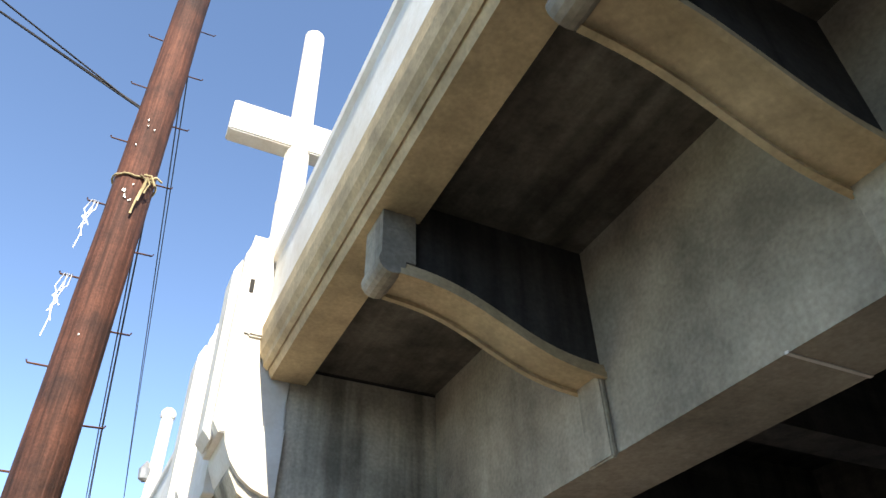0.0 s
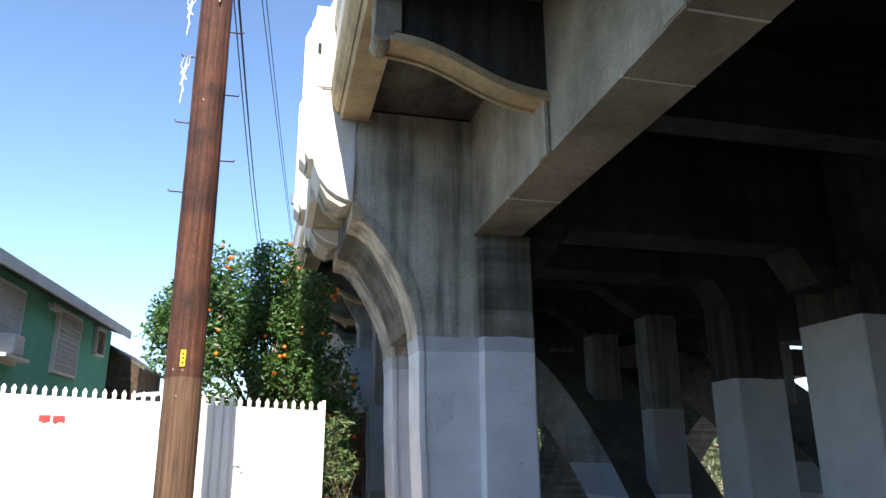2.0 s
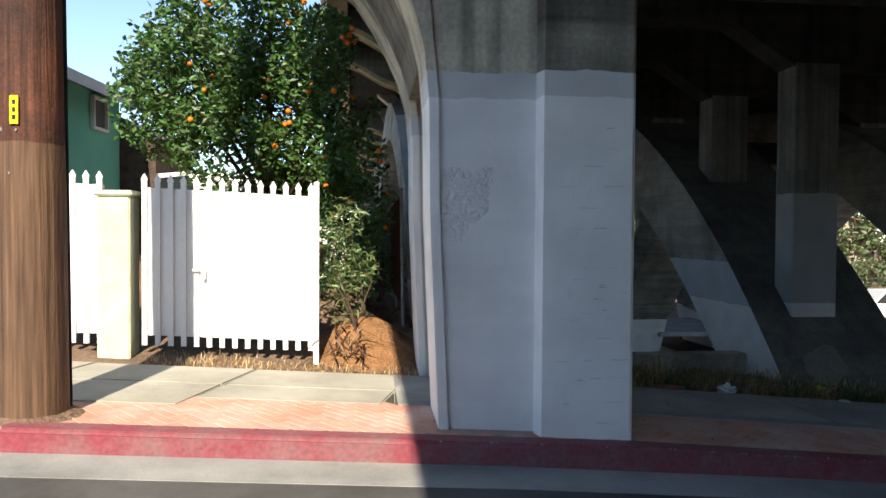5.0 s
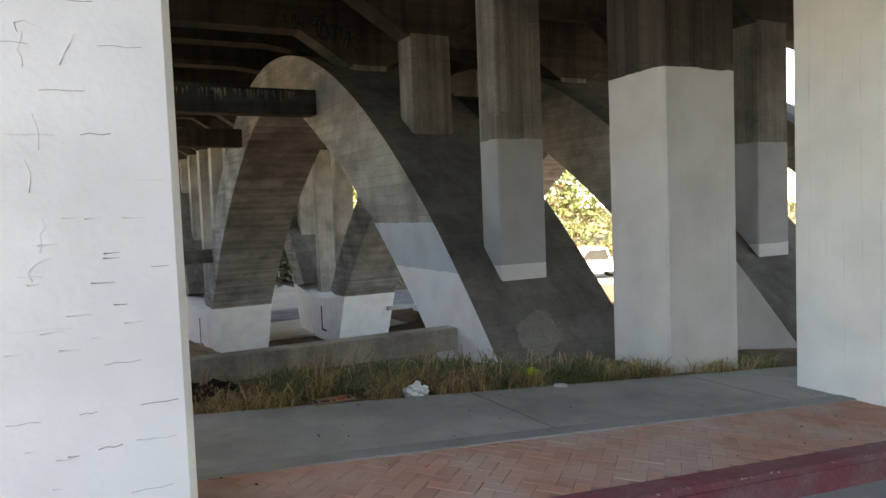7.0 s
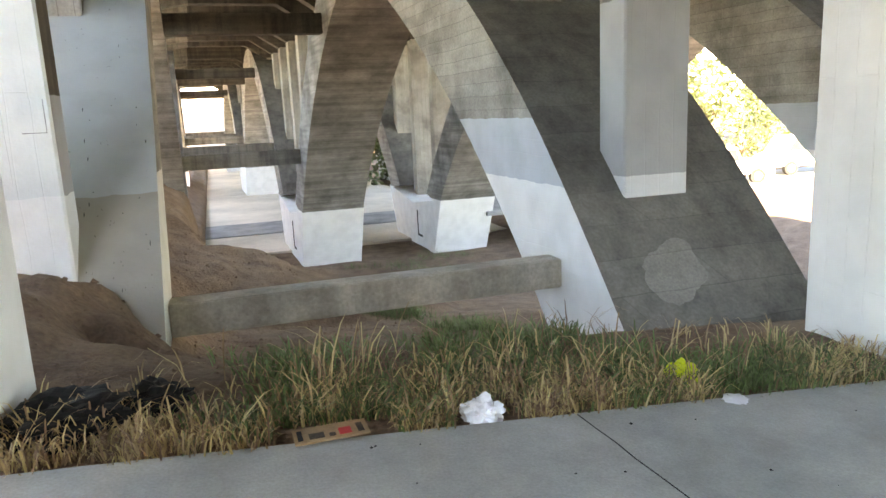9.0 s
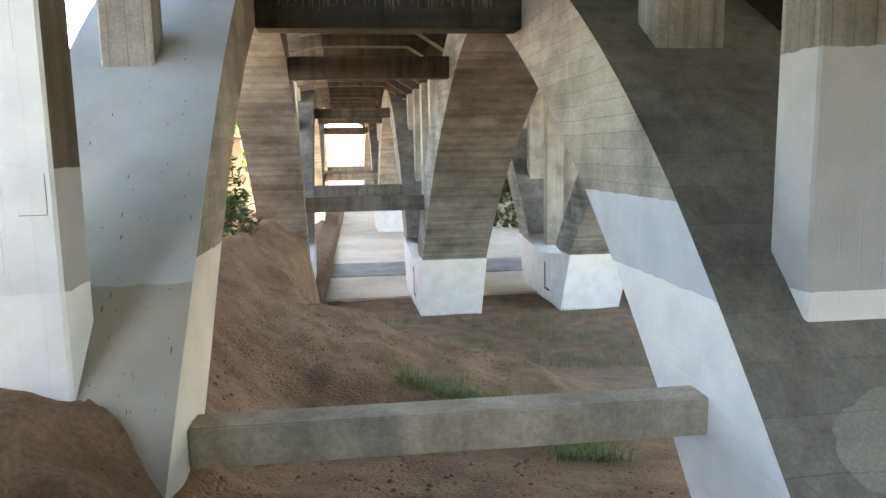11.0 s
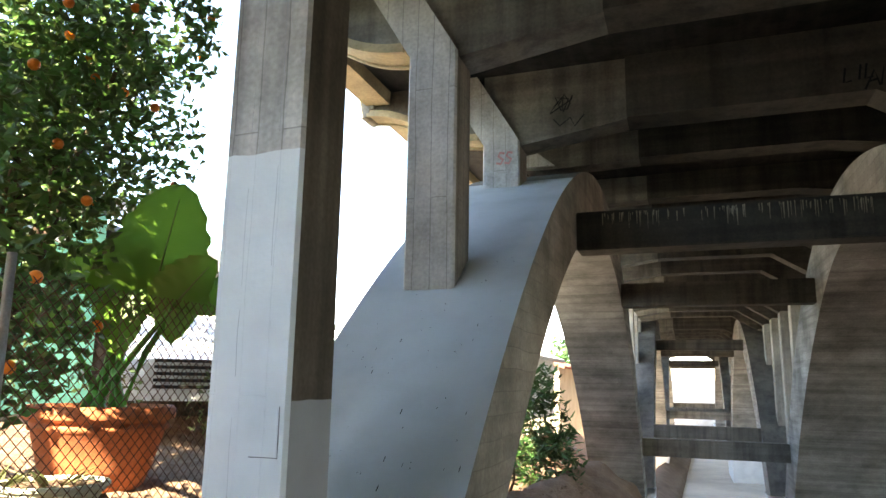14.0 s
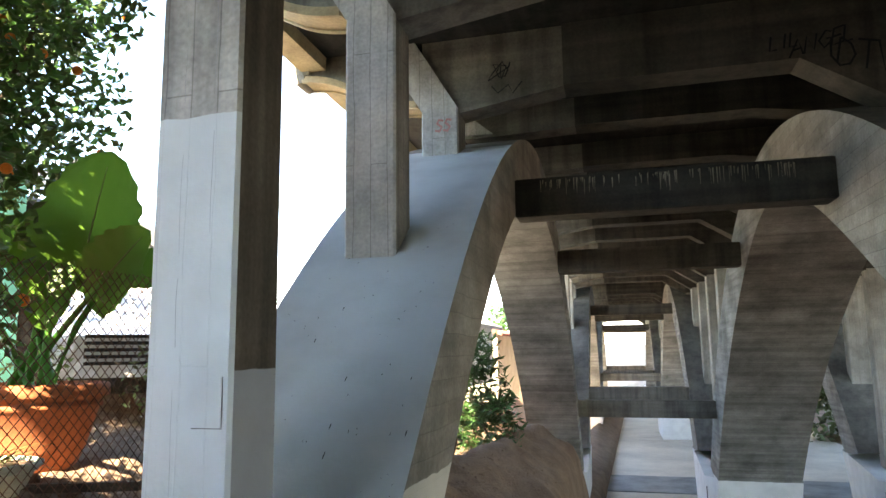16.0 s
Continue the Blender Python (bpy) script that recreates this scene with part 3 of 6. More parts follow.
# ---------------- bridge: portal piers at the street ----------------
FLARE = [(1.54, -0.3), (1.48, 1.0), (1.45, 1.65), (1.44, 2.45), (1.40, 2.85), (1.32, 3.15), (1.20, 3.42), (1.03, 3.74), (0.83, 4.03), (0.69, 4.14), (0.54, 4.18)]


def portal(y0, y1, x_mid, x_right, y_right, material, label):
    e = empty("bridge_pier", label, "pier", "portal piers", at=(2.0, y0, 0))
    bm = bmesh.new()
    out = FLARE + [(0.54, 4.40), (0.40, 4.34), (0.22, 4.44), (0.12, 4.62), (0.12, 5.4), (0.57, 5.4), (0.57, SOFFIT - 0.004), (x_mid, SOFFIT - 0.004), (x_mid, -0.3)]
    extrude(bm, out, "y", y0, y1, 0)
    hold(part("wall", bm, material), e)
    bm = bmesh.new()
    band = FLARE + [(x + (0.075 if z < 3 else 0.12), z + (0.02 if z < 3 else 0.08)) for x, z in reversed(FLARE)]
    extrude(bm, band, "y", y0 - 0.035, y0 + 0.001, 0, 0.006)
    hold(part("arch_moulding", bm, material), e)
    bm = bmesh.new()
    tip = [(0.54, 4.18), (0.60, 4.14), (0.72, 4.20), (0.62, 4.42), (0.54, 4.42)]
    extrude(bm, tip, "y", y0 - 0.05, y0 + 0.002)
    hold(part("keystone", bm, M_ochre), e)
    bm = bmesh.new()
    extrude(bm, [(x_mid, y_right), (x_right - 0.03, y_right), (x_right, y_right + 0.03), (x_right, y1), (x_mid + 0.001, y1), (x_mid - 0.025, y_right + 0.10)], "z", -0.6, 4.049 if y0 < 6 else SOFFIT - 0.004)
    hold(part("pilaster", bm, M_pilaster), e)
    return e


portal(5.36, 6.0, 2.26, 2.95, 5.20, M_pier, "white-painted concrete bridge pier with stained bare top")
portal(7.36, 8.16, 2.10, 2.88, 7.30, M_pier, "white-painted concrete bridge pier behind the pavement")
# vault over the pavement, between the two piers
bm = bmesh.new()
arc = [p for p in FLARE if p[1] > 2.8]
extrude(bm, arc + [(0.54, 4.62), (1.05, 4.62), (1.45, 4.0), (1.62, 2.85)], "y", 6.001, 7.359)
tagged(part("portal_vault", bm, M_haunch), "board-marked concrete vault between the two portal piers", "vault")
# joining wall over the pavement, between the two piers
bm = bmesh.new()
extrude(bm, [(0.13, 4.63), (2.9, 4.63), (2.9, 5.4), (0.13, 5.4)], "y", 6.0, 7.36)
tagged(part("pier_tie", bm, M_conc), "concrete tie between the two portal piers", "beam")
bm = bmesh.new()
box(bm, 2.2, X_FAR - 2.4, 5.31, 8.1, 5.4, SOFFIT - 0.002)
tagged(part("cap_slab", bm, M_beam_shade), "dark concrete cap over the portal piers", "beam")
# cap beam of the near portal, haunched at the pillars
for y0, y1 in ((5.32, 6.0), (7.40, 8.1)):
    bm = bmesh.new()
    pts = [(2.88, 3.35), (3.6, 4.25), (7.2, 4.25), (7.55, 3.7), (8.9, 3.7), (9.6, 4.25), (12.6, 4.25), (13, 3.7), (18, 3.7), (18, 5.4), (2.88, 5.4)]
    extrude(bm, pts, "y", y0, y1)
    tagged(part("portal_beam", bm, M_beam_shade), "dark haunched concrete beam between the portal piers", "beam")


def pillar(x0, x1, y0, y1, z0, z1, material, label, cat="pillar", grp="", cap=None, base=None):
    e = empty("pillar", label, cat, grp, at=((x0 + x1) / 2, y0, z0))
    bm = bmesh.new()
    c = 0.022
    pts = [(x0 + c, y0), (x1 - c, y0), (x1, y0 + c), (x1, y1 - c), (x1 - c, y1), (x0 + c, y1), (x0, y1 - c), (x0, y0 + c)]
    ms = material if isinstance(material, (list, tuple)) else [material]
    fs = extrude(bm, pts, "z", z0, z1)
    # a second material colours the side faces, for shade put into colour
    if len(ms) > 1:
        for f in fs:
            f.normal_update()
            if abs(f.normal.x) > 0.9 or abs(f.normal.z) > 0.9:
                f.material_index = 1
    hold(part("shaft", lean(bm), ms), e)
    if cap:
        bm = bmesh.new()
        w, h = cap
        for s in (-1, 1):
            xa = x0 if s < 0 else x1
            extrude(bm, [(xa, z1 - h), (xa + s * w, z1 - 0.002), (xa, z1 - 0.002)], "y", y0 + 0.004, y1 - 0.004)
        hold(part("haunch", lean(bm), ms[0]), e)
    if base:
        bm = bmesh.new()
        g = 0.025
        extrude(bm, [(x0 - g, y0 - g), (x1 + g, y0 - g), (x1 + g, y1), (x0 - g, y1)], "z", z0, base)
        hold(part("grout", lean(bm), M_conc), e)
    return e


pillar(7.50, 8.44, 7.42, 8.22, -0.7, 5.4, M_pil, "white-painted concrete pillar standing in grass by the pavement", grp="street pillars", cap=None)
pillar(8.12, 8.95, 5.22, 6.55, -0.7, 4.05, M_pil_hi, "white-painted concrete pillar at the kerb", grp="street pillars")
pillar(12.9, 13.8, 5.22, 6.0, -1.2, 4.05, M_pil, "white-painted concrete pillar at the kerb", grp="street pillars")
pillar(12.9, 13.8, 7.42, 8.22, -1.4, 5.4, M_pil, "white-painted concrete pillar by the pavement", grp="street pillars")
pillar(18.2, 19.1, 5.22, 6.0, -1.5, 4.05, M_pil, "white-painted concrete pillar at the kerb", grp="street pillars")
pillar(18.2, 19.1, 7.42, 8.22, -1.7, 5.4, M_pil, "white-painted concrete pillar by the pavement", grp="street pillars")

# ---------------- bridge: arch ribs ----------------


def rib(x0, x1, crown, mats, thick, label, grp="arch ribs", back=(5.1, 0.0537)):
    """Arched rib, a slab bent over the span, cast in lifts: outer curve by back, inner curve by thick, each (height, steepness), inner with a rise at the crown."""
    e = empty("arch_rib", label, "arch rib", grp, at=(x0, crown, 4))
    n, lifts = 60, 6
    top, bot = [], []
    for i in range(n + 1):
        u = -1 + 2 * i / n
        d = 11.6 * u
        top.append((crown + d, back[0] - back[1] * d * d))
        d = 10.1 * u
        bot.append((crown + d, thick[0] - thick[1] * d * d + thick[2] * math.exp(-(d / 3.4) ** 2)))
    step = n // lifts
    for k in range(lifts):
        a, b = k * step, (k + 1) * step
        bm = bmesh.new()
        fs = extrude(bm, top[a:b + 1] + bot[a:b + 1][::-1], "x", x0, x1, 0)
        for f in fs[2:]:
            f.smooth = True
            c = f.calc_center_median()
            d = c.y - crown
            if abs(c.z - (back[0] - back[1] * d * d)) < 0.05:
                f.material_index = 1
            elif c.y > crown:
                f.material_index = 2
        if k >= lifts // 2:
            for f in fs[:2]:
                f.material_index = 2
        for e2 in bm.edges:
            if len(e2.link_faces) == 2 and abs(e2.link_faces[0].normal.dot(e2.link_faces[1].normal)) < 0.6:
                e2.smooth = False
        hold(part("rib_lift", lean(bm), mats), e)
    return e


A0, A1, B0, B1, C0, C1, D0, D1 = 1.72, 3.26, 7.20, 9.45, 12.5, 14.75, 18.7, 20.25
SPAN, CROWN = 27.0, 20.5
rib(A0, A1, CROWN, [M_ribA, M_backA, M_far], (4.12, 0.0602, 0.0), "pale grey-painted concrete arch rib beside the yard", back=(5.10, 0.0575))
rib(B0, B1, CROWN, [M_ribB, M_backB_shade, M_far], (3.42, 0.058, 0.65), "bare stained concrete arch rib painted white at its foot")
rib(C0, C1, CROWN, [M_ribB, M_backB_shade, M_far], (3.42, 0.058, 0.65), "bare stained concrete arch rib painted white at its foot")
rib(D0, D1, CROWN, [M_ribB, M_backB_shade, M_far], (4.12, 0.0602, 0.0), "bare stained concrete arch rib painted white at its foot")
for k in range(1, 3):
    for x0, x1 in ((A0, A1), (B0, B1), (C0, C1), (D0, D1)):
        rib(x0, x1, CROWN + k * SPAN, [M_far, M_backB_shade, M_far], (3.7, 0.059, 0.4), "bare concrete arch rib of a farther span", "far arch ribs")
for k in range(3):
    yc = 34.0 + k * SPAN
    for x0, x1 in ((A0, A1), (B0, B1), (C0, C1), (D0, D1)):
        bm = bmesh.new()
        extrude(bm, [(yc - 3.7, -2.2), (yc - 2.3, -5.2), (yc + 2.3, -5.2), (yc + 3.7, -2.2), (yc, -2.7)], "x", x0 - 0.012, x1 + 0.012)
        tagged(part("abutment", lean(bm), M_far), "white-painted concrete foot where two arches meet", "pier", "arch feet")

# upright grooves in the flanks of the near feet
for x0 in (B0, C0):
    bm = bmesh.new()
    xo = x0 - 0.012 - 0.027 * 22
    box(bm, xo - 0.006, xo + 0.02, 33.35, 33.43, -4.05, -2.95)
    box(bm, xo - 0.006, xo + 0.02, 32.75, 33.35, -4.05, -3.97)
    tagged(part("groove", bm, M_dark), "dark cut groove in the white foot of the arch", "groove", "foot grooves")
# struts between the ribs
def strut(x0, x1, y, z0, z1, depth, material, label):
    bm = bmesh.new()
    box(bm, x0 + 0.003, x1 - 0.003, y - depth, y, z0, z1, 0.012)
    tagged(part("strut", lean(bm), material), label, "strut", "struts between ribs")


strut(A1, B0, 11.15 + 0.30, -0.74, -0.43, 0.30, M_strut, "pale stained concrete strut between the rib feet")
strut(A1, B0, 17.35, 3.32, 3.84, 0.45, M_beam_shade, "dark streaked concrete strut high between the ribs")
strut(A1, B0, 24.3, 3.32, 3.84, 0.45, M_beam_shade, "dark streaked concrete strut high between the ribs")
strut(A1, B0, 30.2, -0.43, 0.07, 0.5, M_haunch, "concrete strut low between the far rib legs")
strut(B1, C0, 17.35, 3.32, 3.84, 0.45, M_beam_shade, "dark streaked concrete strut high between the ribs")
for k in range(1, 3):
    for dy, z in ((-9.2, -0.17), (-3.3, 3.58), (3.7, 3.58), (9.7, -0.17)):
        strut(A1, B0, CROWN + k * SPAN + dy, z - 0.25, z + 0.25, 0.5, M_haunch if z < 1 else M_beam_shade, "dark concrete strut between ribs of a farther span")

# rows of columns, with haunched cross beams and brackets over them
ROWS = [10.94, 13.64, 16.38, 24.1, 26.85, 29.55]
def ext(y, crown):
    return 5.1 - 0.0555 * (y - crown) ** 2


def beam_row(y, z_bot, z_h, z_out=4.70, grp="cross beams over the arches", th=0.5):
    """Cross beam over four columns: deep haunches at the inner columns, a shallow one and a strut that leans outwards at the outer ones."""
    e = empty("cross_beam", "haunched concrete cross beam under the deck, darkened for soot and shade", "beam", grp, at=(2.09, y, z_bot))
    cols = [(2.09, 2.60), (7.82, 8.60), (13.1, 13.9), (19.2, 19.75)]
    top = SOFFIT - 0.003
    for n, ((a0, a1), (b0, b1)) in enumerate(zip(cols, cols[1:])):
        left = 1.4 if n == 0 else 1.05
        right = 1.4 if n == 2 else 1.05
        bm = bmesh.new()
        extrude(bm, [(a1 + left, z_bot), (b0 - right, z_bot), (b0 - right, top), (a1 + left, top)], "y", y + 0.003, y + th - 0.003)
        hold(part("beam", lean(bm), M_beam_shade), e)
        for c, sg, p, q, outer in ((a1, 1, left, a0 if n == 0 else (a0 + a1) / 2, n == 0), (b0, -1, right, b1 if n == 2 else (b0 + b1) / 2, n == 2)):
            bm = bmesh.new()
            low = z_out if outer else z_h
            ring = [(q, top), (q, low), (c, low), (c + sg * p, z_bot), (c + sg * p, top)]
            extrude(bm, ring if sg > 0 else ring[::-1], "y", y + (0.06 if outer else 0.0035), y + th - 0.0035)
            # outer haunches paler, as if reached by daylight; inner ones hold painted shade
            hold(part("haunch", lean(bm), M_haunch if outer else M_beam_shade), e)
    for s_, (a0, a1) in ((-1, cols[0]), (1, cols[3])):
        bm = bmesh.new()
        pts = [(a0, z_out + 0.05), (a1, z_out + 0.05), (a1 + s_ * 0.60, top), (a0 + s_ * 0.60, top)]
        extrude(bm, pts, "y", y, y + 0.47)
        hold(part("leaning_strut", lean(bm), M_colraw_lit if s_ < 0 else M_colB, label="pale concrete strut leaning out to the deck's edge"), e)
    return e


for k in range(3):
    crown = CROWN + k * SPAN
    for j, y in enumerate(ROWS + [32.5, 35.2]):
        yy = y + crown - CROWN
        beam_row(yy, 4.92, 4.25)
        bracket(yy + 0.25, 2.0, 0.12, 4.86, 5.42, low=9, th=0.4, web_material=M_haunch)
        for i, (x0, x1) in enumerate(((2.09, 2.60), (7.82, 8.60), (13.1, 13.9), (19.2, 19.75))):
            zb0 = max(ext(yy, crown) - 0.45, -2.6)
            if k == 0 and j == 0 and i == 0:
                continue
            if k or j > 5:
                m = [M_colfar, M_colfar]
            else:
                m = [M_colraw_lit, M_colraw_shade] if i == 0 else [M_colB, M_colB]
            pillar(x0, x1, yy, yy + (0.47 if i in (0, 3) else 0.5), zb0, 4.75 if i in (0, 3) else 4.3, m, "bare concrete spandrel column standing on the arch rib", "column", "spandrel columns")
pillar(2.07, 2.60, 10.94, 11.42, -0.5, 4.75, [M_colA, M_colA_shade], "concrete column painted pale blue-grey, standing at the rib foot", "column")
for y in (19.1, 21.8):
    beam_row(y, 5.25, 5.1, 5.2)


# ---------------- pylon and lamps on the bridge's edge ----------------
def pylon(y0, y1, label):
    """White pylon on a pier's outer edge: a thick plate with a cap block, a curved corbel below it, a string course and a slot."""
    e = empty("pylon", label, "pylon", "bridge pylons", at=(0.2, y0, 4.4))
    bm = bmesh.new()
    box(bm, 0.10, 0.565, y0 + 0.035, y1 - 0.02, 5.0, 7.22, 0.02)
    hold(part("block", bm, M_white), e)
    bm = bmesh.new()
    prof = [(-0.04, 4.95), (0.23, 4.95), (0.23, 7.27), (-0.03, 7.27), (-0.05, 7.1), (-0.09, 7.0), (-0.10, 5.05)]
    extrude(bm, prof, "y", y0, y1, 0, 0.012)
    hold(part("panel", bm, M_white), e)
    bm = bmesh.new()
    extrude(bm, [(-0.16, 5.02), (-0.08, 4.93), (-0.02, 5.05), (-0.02, 6.9), (-0.10, 7.02), (-0.17, 6.85)], "y", y0 + 0.16, y1 - 0.16, 0, 0.012)
    hold(part("outer_plate", bm, M_white), e)
    bm = bmesh.new()
    prof = [(0.54, 4.41), (0.44, 4.43), (0.32, 4.48), (0.20, 4.57), (0.10, 4.70), (0.03, 4.86), (0.0, 5.06), (0.56, 5.06)]
    extrude(bm, prof, "y", y0 - 0.01, y1)
    hold(part("corbel", bm, [M_white, M_ochre]), e)
    for f in e.children[-1].data.polygons:
        if f.normal.z < -0.3:
            f.material_index = 1
    bm = bmesh.new()
    box(bm, 0.06, 0.40, y0 - 0.045, y0 + 0.2, 5.98, 6.05, 0.02)
    box(bm, 0.02, 0.06, y0 - 0.03, y0 + 0.2, 6.0, 6.36, 0.012)
    hold(part("string_course", bm, M_white), e)
    hold(bbox("slot", 0.0, 0.05, y0 - 0.004, y0 + 0.03, 6.50, 6.68, M_dark, None, 0.004), e)
    return e


pylon(5.30, 6.04, "tall white-painted concrete pylon above the front pier")
pylon(7.30, 8.18, "tall white-painted concrete pylon above the rear pier")
bm = bmesh.new()
box(bm, 0.02, 0.55, 6.045, 7.295, 4.64, 6.95, 0.01)
tagged(part("pylon_wall", bm, M_white), "white recessed wall between the two pylons", "wall", kind="structure")


def lamp_column(x, y, z0, h, label, sign=False):
    e = empty("lamp_column", label, "lamp post", "bridge lamp posts", at=(x, y, z0))
    bm = bmesh.new()
    lathe(bm, [(0.27, z0), (0.27, z0 + 0.14), (0.21, z0 + 0.30), (0.19, z0 + 0.36), (0.175, z0 + 0.38), (0.175, z0 + 0.9), (0.185, z0 + 0.93), (0.17, z0 + 0.98), (0.16, z0 + h * 0.55), (0.15, z0 + h), (0.0, z0 + h)], x, y, 12, False)
    hold(part("shaft", bm, M_white), e)
    if sign:
        bm = bmesh.new()
        box(bm, x - 0.94, x + 0.94, y - 0.13, y + 0.13, z0 + 1.86, z0 + 2.42, 0.02)
        hold(part("cross_arm", bm, M_white), e)
        bm = bmesh.new()
        box(bm, x + 0.1, x + 0.24, y - 0.2, y + 0.1, z0 + 0.35, z0 + 0.95, 0.01)
        hold(part("service_box", bm, M_white), e)
    else:
        bm = bmesh.new()
        lathe(bm, [(0.05, z0 + h * 0.45), (0.13, z0 + h * 0.47), (0.16, z0 + h * 0.55), (0.10, z0 + h * 0.58), (0.02, z0 + h * 0.62)], x - 0.22, y, 8, False)
        hold(part("lantern", bm, M_steel, label="dark metal lantern"), e)
        bm = bmesh.new()
        bmesh.ops.create_icosphere(bm, subdivisions=2, radius=0.2, matrix=Matrix.Translation((x, y, z0 + h + 0.12)))
        hold(part("finial", bm, M_white), e)
    return e


lamp_column(0.37, 5.75, 7.27, 4.5, "white concrete lamp column with a broad cross arm", True)
lamp_column(0.24, 17.0, 7.1, 2.95, "white concrete lamp column with a lantern")
lamp_column(-0.40, 46.0, 7.0, 5.0, "white concrete lamp column with a lantern")

# ---------------- utility pole ----------------
PX, PY = -1.30, 5.38


def pole_x(z):
    """Axis of the pole, which leans a little."""
    return PX - 0.011 * z


pole = empty("utility_pole", "rough brown creosoted wooden utility pole with step spikes", "utility pole", at=(PX, PY, 0.2))
bm = bmesh.new()
rings = []
for k in range(40):
    z = -0.1 + 12.5 * k / 39
    r = 0.214 - 0.0016 * z
    rings.append([bm.verts.new((pole_x(z) + (r + 0.008 * noise.noise((a * 1.7, z * 0.9, 1)) + 0.004 * noise.noise((a * 6, z * 3, 7))) * math.cos(a * math.pi / 12), PY + (r + 0.008 * noise.noise((a * 1.7, z * 0.9, 1))) * math.sin(a * math.pi / 12), z)) for a in range(24)])
for a, b in zip(rings, rings[1:]):
    for k in range(24):
        bm.faces.new((a[k], a[(k + 1) % 24], b[(k + 1) % 24], b[k])).smooth = True
bm.faces.new(rings[-1])
hold(part("post", bm, M_pole), pole)
for s, zs in ((1, (4.84, 5.77, 6.71, 7.65, 8.59, 9.53, 10.47)), (-1, (4.38, 5.32, 6.27, 7.21, 8.15, 9.09, 10.03))):
    for zz in zs:
        bm = bmesh.new()
        xa = pole_x(zz) + s * 0.17
        tube(bm, [(xa, PY, zz), (xa + s * 0.20, PY, zz + 0.004), (xa + s * 0.21, PY, zz + 0.03)], 0.009, 6)
        hold(part("step_spike", bm, M_rust, pole), pole)
# rope knotted round the post, with loose ends
RX, RZ = pole_x(7.5), 7.52
bm = bmesh.new()
ring = [(RX + 0.222 * math.cos(a * math.pi / 12), PY + 0.222 * math.sin(a * math.pi / 12), RZ + 0.05 * math.cos(a * math.pi / 12) ** 2 + 0.01 * math.sin(a * 2.0)) for a in range(25)]
tube(bm, ring, 0.012, 6)
tube(bm, [(RX + 0.05, PY - 0.225, RZ + 0.02), (RX + 0.12, PY - 0.235, RZ - 0.04), (RX + 0.2, PY - 0.2, RZ + 0.06), (RX + 0.26, PY - 0.1, RZ + 0.10)], 0.013, 6)
tube(bm, [(RX + 0.08, PY - 0.23, RZ + 0.03), (RX + 0.15, PY - 0.24, RZ + 0.03), (RX + 0.21, PY - 0.2, RZ - 0.06)], 0.013, 6)
for k, (dx, L) in enumerate(((0.10, 0.34), (0.075, 0.52), (0.14, 0.22))):
    tube(bm, [(RX + 0.12, PY - 0.235, RZ), (RX + dx + 0.02, PY - 0.245, RZ - L * 0.4), (RX + dx, PY - 0.24, RZ - L * 0.7), (RX + dx - 0.012, PY - 0.235, RZ - L)], 0.013 - 0.002 * k, 6)
hold(part("rope_tie", bm, M_rope, label="frayed yellowed rope knotted round the post"), pole)
for z0, L in ((7.21, 0.62), (6.27, 0.68)):
    xs0 = pole_x(z0) - 0.33
    for k, (dx, f) in enumerate(((-0.04, 0.62), (0.03, 0.75), (-0.01, 1.0), (0.06, 0.5))):
        bm = bmesh.new()
        tube(bm, [(xs0 + 0.02 * k, PY - 0.01, z0 + 0.02), (xs0 + dx, PY - 0.02, z0 - L * f * 0.35), (xs0 - dx * 0.6, PY, z0 - L * f * 0.7), (xs0 + dx * 0.8, PY - 0.01, z0 - L * f)], 0.006, 5)
        hold(part("cord", bm, M_paper, label="thin white cord hanging from a spike"), pole)
bbox("tag_plate", pole_x(2.3) - 0.03, pole_x(2.3) + 0.025, PY - 0.226, PY - 0.214, 2.21, 2.40, M_tag, None, 0.002, "small yellow number tag")
hold(bpy.data.objects["tag_plate"], pole)
for k in range(3):
    hold(bbox("tag_print", pole_x(2.3) - 0.012, pole_x(2.3) + 0.008, PY - 0.2275, PY - 0.2255, 2.24 + 0.05 * k, 2.27 + 0.05 * k, M_cable, None, 0.0), pole)
# nicks and nail heads where notices have hung
rnd = random.Random(61)
for z0, n in ((8.35, 3), (7.28, 7), (8.0, 1), (2.14, 5), (5.6, 1)):
    for k in range(n):
        z = z0 + rnd.gauss(0, 0.09)
        a = rnd.uniform(-2.1, -1.2)
        hold(bbox("paper_shred", pole_x(z) + 0.205 * math.cos(a) - 0.006, pole_x(z) + 0.205 * math.cos(a) + 0.006, PY + 0.205 * math.sin(a) - 0.016, PY + 0.205 * math.sin(a) + 0.01, z, z + rnd.uniform(0.015, 0.05), M_steel, None, 0.003), pole)
bm = bmesh.new()
tube(bm, [(pole_x(0.1) + 0.16, PY + 0.17, 0.1), (pole_x(4) + 0.16, PY + 0.17, 4), (pole_x(12) + 0.15, PY + 0.16, 12)], 0.02, 6)
hold(part("conduit", bm, M_cable), pole)
PT = pole_x(10)
